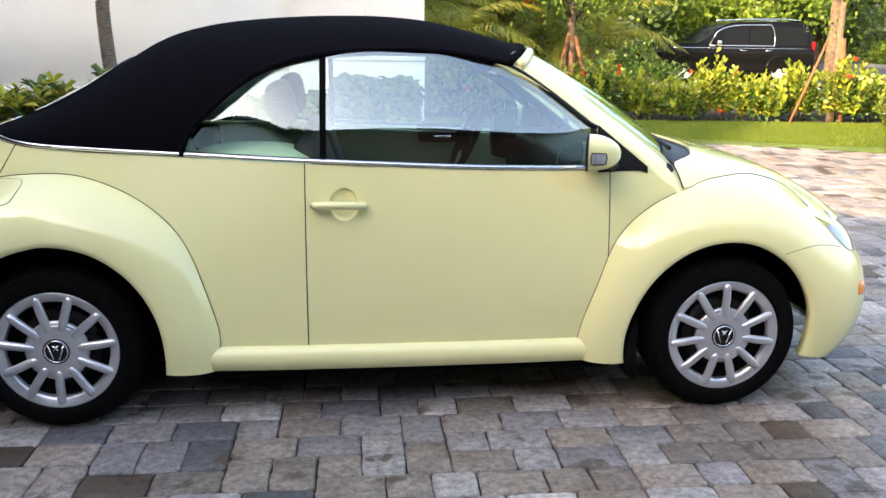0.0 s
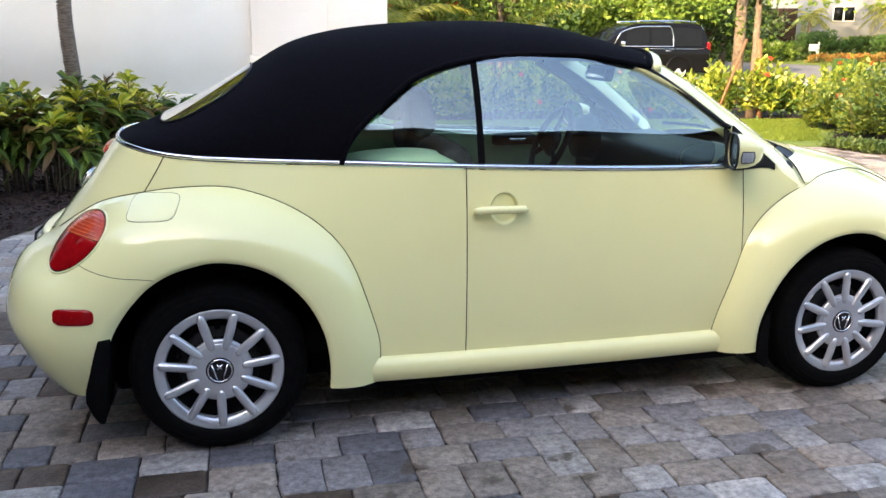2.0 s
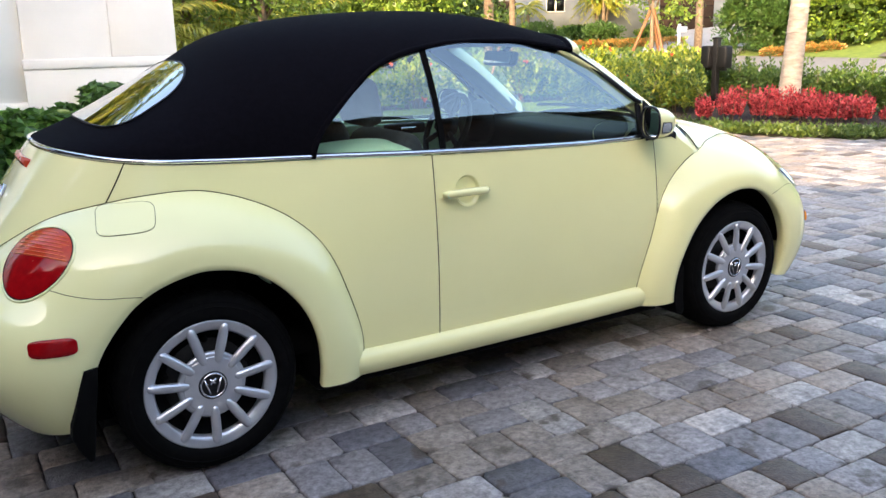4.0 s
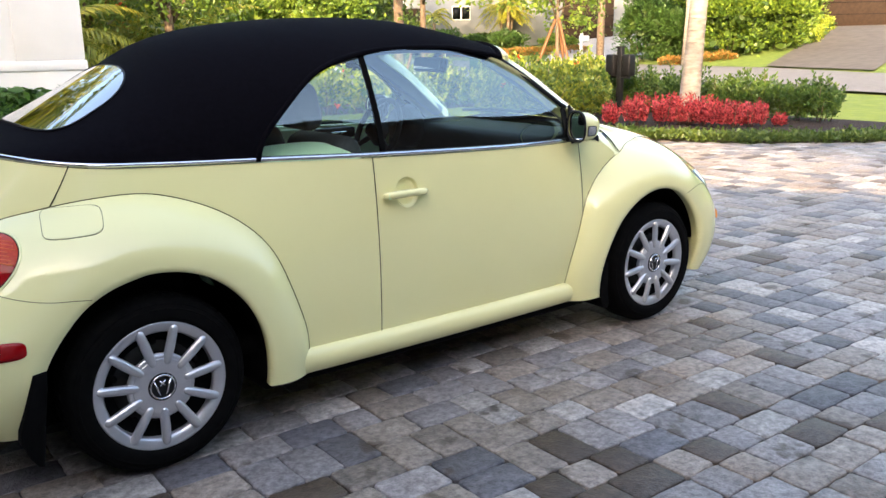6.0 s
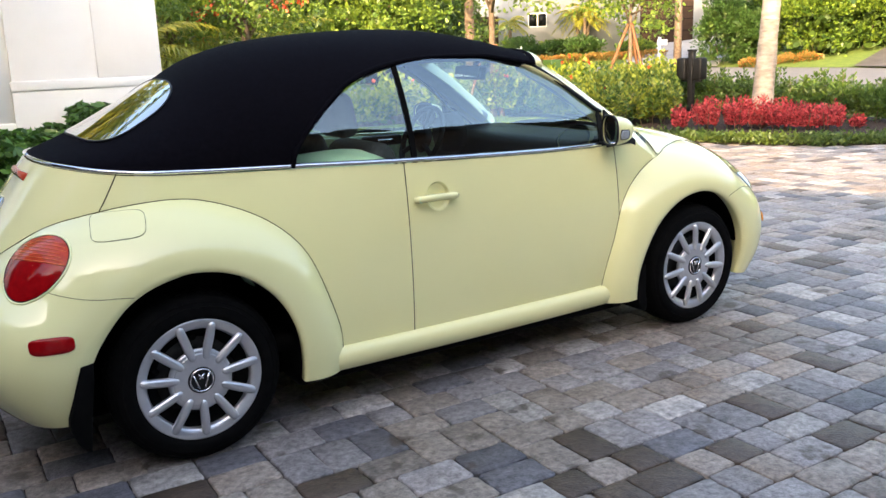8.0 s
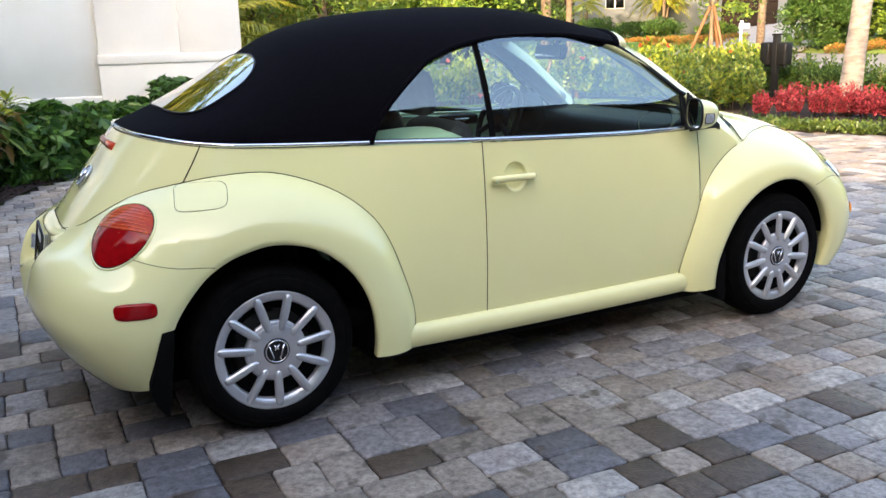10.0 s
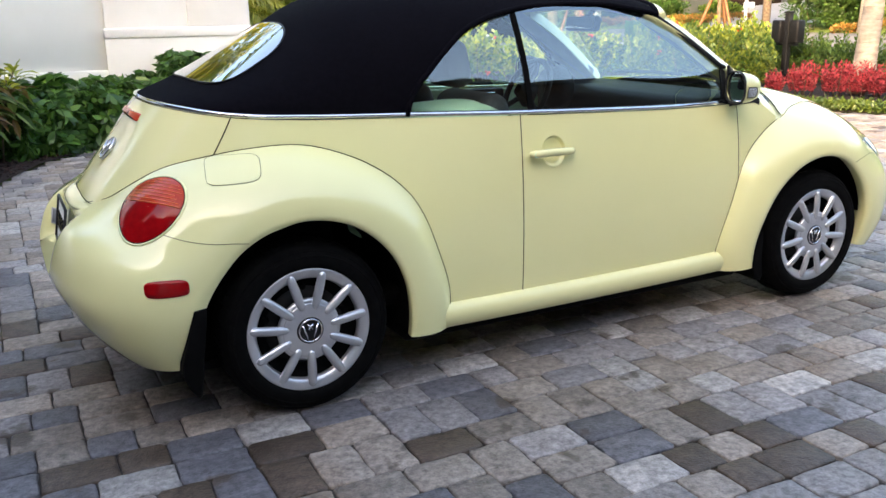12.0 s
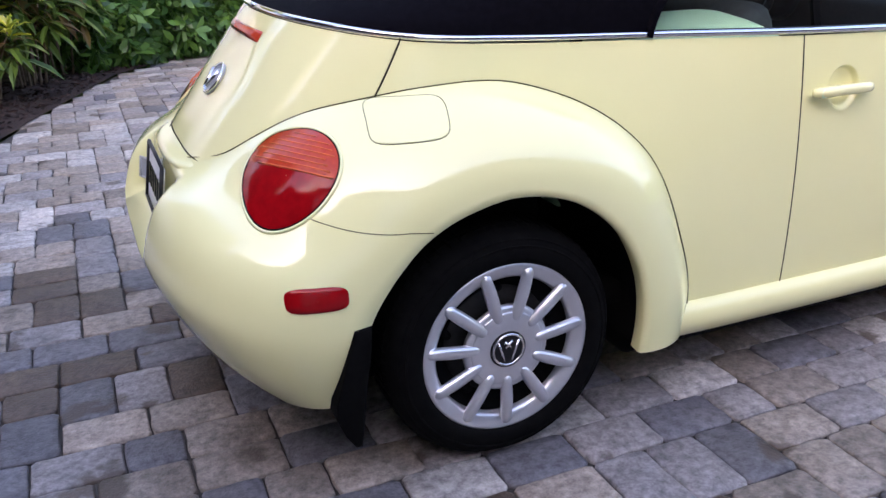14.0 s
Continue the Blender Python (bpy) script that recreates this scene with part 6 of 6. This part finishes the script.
# ---- sport utility vehicle on the street ----
def suv():
    s = thing("suv", "large black sport utility vehicle parked by the street", "car", at=(12.1, 24.5, -0.02), turn=2)
    s.scale = (1.07, 1.05, 1.05)
    prof = smooth_curve((-2.62, 1.02), (-2.54, 1.14), (-1.6, 1.23), (-1.12, 1.27), (-0.36, 1.76), (-0.10, 1.85), (0.4, 1.90), (2.1, 1.89), (2.38, 1.83), (2.50, 1.62), (2.62, 1.10))
    def at(x, k):
        zt = prof(x)
        w = 0.99 if x > -2.2 else 0.86 + 0.13 * (x + 2.6) / 0.4
        low = min(zt, 1.14)
        tall = zt > 1.3
        rows = [(w * 0.94, 0.32), (w, 0.55), (w * 1.01, 0.9), (w * 0.99, low - 0.04), (w * 0.965, low), (w * 0.90 if tall else w * 0.92, max(low + (zt - low) * 0.84, low + 0.005)), (w * 0.82 if tall else w * 0.80, zt - 0.02), (w * 0.5, zt), (0, zt + 0.01)]
        rows = rows + [(-a, b) for a, b in rows[-2::-1]]
        return (x, rows[k][0], rows[k][1])
    part("body", grid(at, span(-2.6, 2.62, 60), range(17)), "suv", s, sharp=35)
    part("end_cap", box(2.45, 2.60, -0.95, 0.95, 0.35, 1.1, 0.05), "suv", s)
    part("nose", box(-2.66, -2.45, -0.88, 0.88, 0.38, 0.98, 0.06), "suv", s)
    for side in (-1, 1):
        for x0, x1 in ((-0.35, 0.45), (0.52, 1.25), (1.32, 2.35)):
            def pane(x, f):
                zt = prof(x)
                z1 = 1.14 + (zt - 1.14) * 0.82
                return (x, side * (0.968 - 0.075 * f), 1.17 + max(z1 - 1.18, 0.03) * f)
            part("side_window", grid(pane, span(max(x0, -0.55), x1, 10), span(0, 1, 3)), "suv_glass", s, thick=0.02)
        part("chrome_trim", tube([(x, side * 0.972, 1.16) for x in span(-0.8, 1.3, 8)] + [(1.30, side * 0.94, 1.45), (1.24, side * 0.905, 1.70)] + [(x, side * 0.900, 1.15 + (prof(x) - 1.14) * 0.83) for x in span(1.15, -0.55, 12)] + [(-0.80, side * 0.965, 1.17)], 0.018, 5), "chrome", s)
        part("roof_rail", tube([(x, side * 0.70, prof(x) + 0.05) for x in span(0.1, 2.2, 10)], 0.02, 6), "chrome", s)
        part("running_board", box(-1.15, 1.2, min(side * 0.9, side * 1.04), max(side * 0.9, side * 1.04), 0.30, 0.36, 0.015), "suv", s)
        part("tail_lamp", box(2.54, 2.64, min(side * 0.80, side * 0.98), max(side * 0.80, side * 0.98), 0.98, 1.30, 0.02), "lens_red", s)
        for x in (0.30, 1.12):
            part("door_handle", tube([(x - 0.11, side * 1.005, 1.02), (x + 0.11, side * 1.005, 1.02)], 0.017, 6), "chrome", s)
        part("body_strip", tube([(x, side * 1.003, 1.085) for x in span(-2.0, 2.4, 12)], 0.009, 5), "chrome", s)
        part("door_mirror", box(-0.62, -0.48, min(side * 1.0, side * 1.18), max(side * 1.0, side * 1.18), 1.14, 1.32, 0.04), "chrome", s)
        for x in (-1.54, 1.54):
            w = part("wheel", lathe([(-0.12, 0.27), (-0.13, 0.34), (-0.10, 0.40), (0.10, 0.40), (0.13, 0.34), (0.12, 0.27)], "y", 36), "rubber", s, m=pose(x, side * 0.86, 0.40))
            part("rim", lathe([(-0.10, 0.0), (-0.11, 0.06), (-0.085, 0.09), (-0.07, 0.2), (-0.10, 0.27)] if side < 0 else [(0.10, 0.0), (0.11, 0.06), (0.085, 0.09), (0.07, 0.2), (0.10, 0.27)], "y", 30), "alloy", w)
            part("wheel_arch", tube([(x + 0.47 * math.cos(a), side * 0.99, 0.40 + 0.47 * math.sin(a)) for a in span(0, math.pi, 16)], 0.035, 6), "suv", s)
            part("wheel_housing", lathe([(side * 0.70, 0.0), (side * 0.72, 0.45), (side * 0.995, 0.45)], "y", 30, (x, 0, 0.40)), "dark", s)
    return s


suv()


# ---- houses across the street ----
def far_house(x, y, turn, w, d, h, windows, doors, label):
    s = thing("neighbour_house", label, "house", "houses across the street", at=(x, y, bank(x, y) + 0.02), turn=turn)
    part("wall", box(-w / 2, w / 2, 0, d, -0.6, h), "shaded_wall", s)
    def roof_at(i, k):
        x0, y0 = (w / 2 + 0.6), d / 2 + 0.6
        pts = [[(-x0, -0.6, h), (-w / 2 + d / 2, d / 2, h + d * 0.22), (-x0, d + 0.6, h)], [(x0, -0.6, h), (w / 2 - d / 2, d / 2, h + d * 0.22), (x0, d + 0.6, h)]]
        return pts[i][k]
    v, f = grid(roof_at, range(2), range(3))
    part("roof", mesh_of("roof", v, f + [(0, 1, 2), (3, 4, 5)], False), "roof", s, thick=0.15)
    part("eave", box(-w / 2 - 0.6, w / 2 + 0.6, -0.62, -0.5, h - 0.18, h + 0.02), "white", s)
    for x0, z0, ww, hh in windows:
        win = part("window", box(x0 - ww / 2, x0 + ww / 2, -0.06, 0.02, z0, z0 + hh, 0.01), "white", s)
        for c in (-1, 1):
            part("pane", box(x0 + c * ww / 4 - ww / 4 + 0.05, x0 + c * ww / 4 + ww / 4 - 0.05, -0.075, -0.062, z0 + 0.06, z0 + hh - 0.06), "suv_glass", win)
    for x0, ww, hh in doors:
        g = part("garage_door", box(x0 - ww / 2, x0 + ww / 2, -0.05, 0.02, 0, hh, 0.01), "garage", s)
        for k in range(1, 4):
            part("panel_line", box(x0 - ww / 2, x0 + ww / 2, -0.062, -0.052, hh * k / 4 - 0.015, hh * k / 4 + 0.015), "suv_glass", g)
    return s


far_house(42.0, 54.0, -37, 24, 12, 6.0, [(1.5, 1.65, 1.5, 1.1), (6.2, 1.5, 1.4, 1.2), (-8.5, 1.5, 1.6, 1.3)], [(-3.5, 3.6, 2.6)], "pale house with brown garage door and dark windows")
far_house(43.5, 38.5, -47, 13, 10, 6.2, [(5.4, 1.3, 0.9, 1.3)], [(-0.6, 3.5, 3.1)], "pale house with large dark brown garage door")
far_house(55, 24.5, -64, 13, 10, 3.5, [], [(-1.0, 9.6, 3.0)], "low pale house with wide dark garage opening behind trees")
for i, (x, y, r) in enumerate(((33.5, 47.5, 1.6), (36.0, 46.0, 1.5), (38.2, 44.2, 1.6), (40.2, 46.5, 1.5), (35.0, 51.0, 1.8), (37.0, 40.5, 1.2), (39.0, 37.6, 1.1), (28.5, 52.0, 1.8), (25.5, 55.0, 1.9), (31.0, 50.5, 1.6))):
    bush("far_hedge", "clipped green hedge before the far houses", "hedge", x, y, r, r, 1.3 + 0.4 * math.sin(i * 1.7), 2200, 0.16, 0.09, "hedge_dark" if i % 3 else "far_leaf", 0.5, "hedges before the far houses", stems=2, z=bank(x, y) - 0.05, core=300)
for i in range(8):
    x, y = 34.6 + 0.42 * i, 43.6 - 1.25 * i
    bush("orange_flower_bush", "low bush with orange and yellow flowers", "shrub", x, y, 0.8, 0.8, 0.55, 700, 0.14, 0.07, "orange_flower", 0.7, "flowers across the street", stems=2, z=bank(x, y) - 0.05)
# added tree with its crown above the view, to shade the far walls
crown_tree("added_shade_tree", "tall tree added before the far houses to shade them", 31.5, 54.0, 9.0, 0.2, (3.4, 1.8), 4600, "tree_leaf", 10, 0.30, 0.19, 0.52)
# woods far behind the houses
P = np.concatenate([np.array([90 * math.sin(a) + 15, 95 * math.cos(a) + 5, 0]) * rng.uniform(0.95, 1.25) + rng.normal(size=(300, 3)) * [3.5, 3.5, 2.6] + [0, 0, rng.uniform(2, 9)] for a in np.linspace(-0.9, 1.9, 200)])
P[:, 2] = np.abs(P[:, 2])
tagged(quads("far_woods", leaves(P, rng.normal(size=P.shape), 1.1, 0.8), "tree_dark", None), "dark green trees behind the houses", "trees", kind="stuff")


# ---- pavers ----
PAVER_COLORS = [(0.325, 0.298, 0.290), (0.250, 0.232, 0.232), (0.140, 0.136, 0.148), (0.430, 0.400, 0.375), (0.268, 0.228, 0.194), (0.092, 0.066, 0.048), (0.335, 0.284, 0.242)]
PAVER_MATS = []
for i, c in enumerate(PAVER_COLORS):
    d = tuple(v * 0.62 for v in c)
    PAVER_MATS.append(material("paver_stone", c, 0.50, color2=d, scale=11, bump=0.45, bump_scale=110, obj_random=0.20, detail=9, ramp=(0.3, 0.72), spec=0.5, grit=34, world_space=True, spots=(0.070, 0.052, 0.038),
                               stain=(c[0] * 0.66, c[1] * 0.60, c[2] * 0.54) if i % 2 == 0 else (c[0] * 1.15, c[1] * 1.12, c[2] * 1.08)))
# the stones behind the car are of a browner batch, darkened to carry shade
BROWN_SHADED = [2, 5, 4, 2, 5, 4, 1, 2, 4, 6, 5, 4]
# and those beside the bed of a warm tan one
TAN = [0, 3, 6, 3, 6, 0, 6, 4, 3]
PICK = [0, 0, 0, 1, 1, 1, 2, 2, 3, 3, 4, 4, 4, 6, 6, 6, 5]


def stone(w, l, seed):
    """A tumbled stone: a worn, slightly domed top with rounded, uneven edges; local axes at its middle, its top at z 0."""
    r = random.Random(seed)
    outline = []
    for (ax, ay), (bx, by) in zip(((-1, -1), (1, -1), (1, 1), (-1, 1)), ((1, -1), (1, 1), (-1, 1), (-1, -1))):
        for k in (0.07, 0.35, 0.65, 0.93):
            outline.append(((ax + (bx - ax) * k) * w / 2 + r.uniform(-0.0040, 0.0030), (ay + (by - ay) * k) * l / 2 + r.uniform(-0.0038, 0.0028)))
    verts = []
    for inset, z in ((0.0, -0.030), (0.0003, -0.007), (0.0020, -0.0022), (0.0075, 0.0)):
        for x, y in outline:
            verts.append((x * (1 - 2 * inset / w), y * (1 - 2 * inset / l), z + (r.uniform(-0.0007, 0.0004) if z > -0.005 else 0)))
    n = len(outline)
    faces = [(k * n + i, k * n + (i + 1) % n, (k + 1) * n + (i + 1) % n, (k + 1) * n + i) for k in range(3) for i in range(n)]
    verts.append((0, 0, 0.0012))
    faces += [(3 * n + i, 3 * n + (i + 1) % n, 4 * n) for i in range(n)]
    return verts, faces


UNIT = 0.0765
SIZES = [(2, 2), (2, 2), (2, 3), (2, 3), (2, 3), (3, 2), (3, 2), (3, 2)]
STONES = {}
for a, b in sorted(set(SIZES)):
    for k in range(4):
        for ci in range(7):
            me = mesh_of("paver", *stone(a * UNIT - 0.0034, b * UNIT - 0.0034, 100 * a + 10 * b + k))
            me.materials.append(PAVER_MATS[ci])
            STONES[a, b, k, ci] = me
# random ashlar laying on a square raster
pr = random.Random(5)
X0, Y0, NX, NY = -9.8, -8.2, 294, 214
taken = np.zeros((NX + 3, NY + 3), bool)
near_count = 0
rest = {c: [] for c in range(7)}
for i in range(NX):
    for j in range(NY):
        if taken[i, j]:
            continue
        run = 1
        while j + run < NY and not taken[i, j + run]:
            run += 1
        # no choice may leave a gap one unit wide
        a, b = pr.choice([q for q in SIZES if q[1] == run or q[1] < run - 1] or [(2, 2)])
        taken[i:i + a, j:j + b] = True
        cx, cy = X0 + (i + a / 2) * UNIT, Y0 + (j + b / 2) * UNIT
        k, ci = pr.randrange(4), pr.choice(PICK if cx + pr.uniform(-0.5, 0.5) > -1.6 else BROWN_SHADED if cy + pr.uniform(-0.6, 0.6) < 1.3 else TAN)
        if not inside(cx, cy, DRIVE):
            continue
        m = pose(cx, cy, pr.uniform(-0.0020, 0.0010), pr.uniform(-0.3, 0.3), pr.uniform(-0.3, 0.3), pr.uniform(-0.5, 0.5))
        near = -2.6 < cx < 1.0 and -1.9 < cy < -0.6 or -2.75 < cx < -1.9 and -0.6 < cy < 1.6
        me = STONES[a, b, k, ci]
        if near and near_count < 300:
            near_count += 1
            ob = new("paver", me)
            ob.parent, ob.matrix_basis = driveway, m
        else:
            rest[ci].append((me, np.array(m)))
for ci, some in rest.items():
    vs, fs, n = [], [], 0
    flat = {}
    for me, m in some:
        if me.name not in flat:
            flat[me.name] = (np.array([v.co[:] for v in me.vertices]), [tuple(p.vertices) for p in me.polygons])
        v, f = flat[me.name]
        vs.append(v @ m[:3, :3].T + m[:3, 3])
        fs += [tuple(i + n for i in q) for q in f]
        n += len(v)
    me = bpy.data.meshes.new("pavers")
    me.from_pydata(np.concatenate(vs).tolist(), [], fs)
    me.polygons.foreach_set("use_smooth", [True] * len(me.polygons))
    ob = tagged(part("pavers", me, PAVER_MATS[ci].copy(), driveway), kind="stuff")
    # joined stones vary by piece
    nt = ob.data.materials[0].node_tree
    for nd in list(nt.nodes):
        if nd.bl_idname == "ShaderNodeObjectInfo":
            geo = nt.nodes.new("ShaderNodeNewGeometry")
            nt.links.new(geo.outputs["Random Per Island"], nd.outputs["Random"].links[0].to_socket)
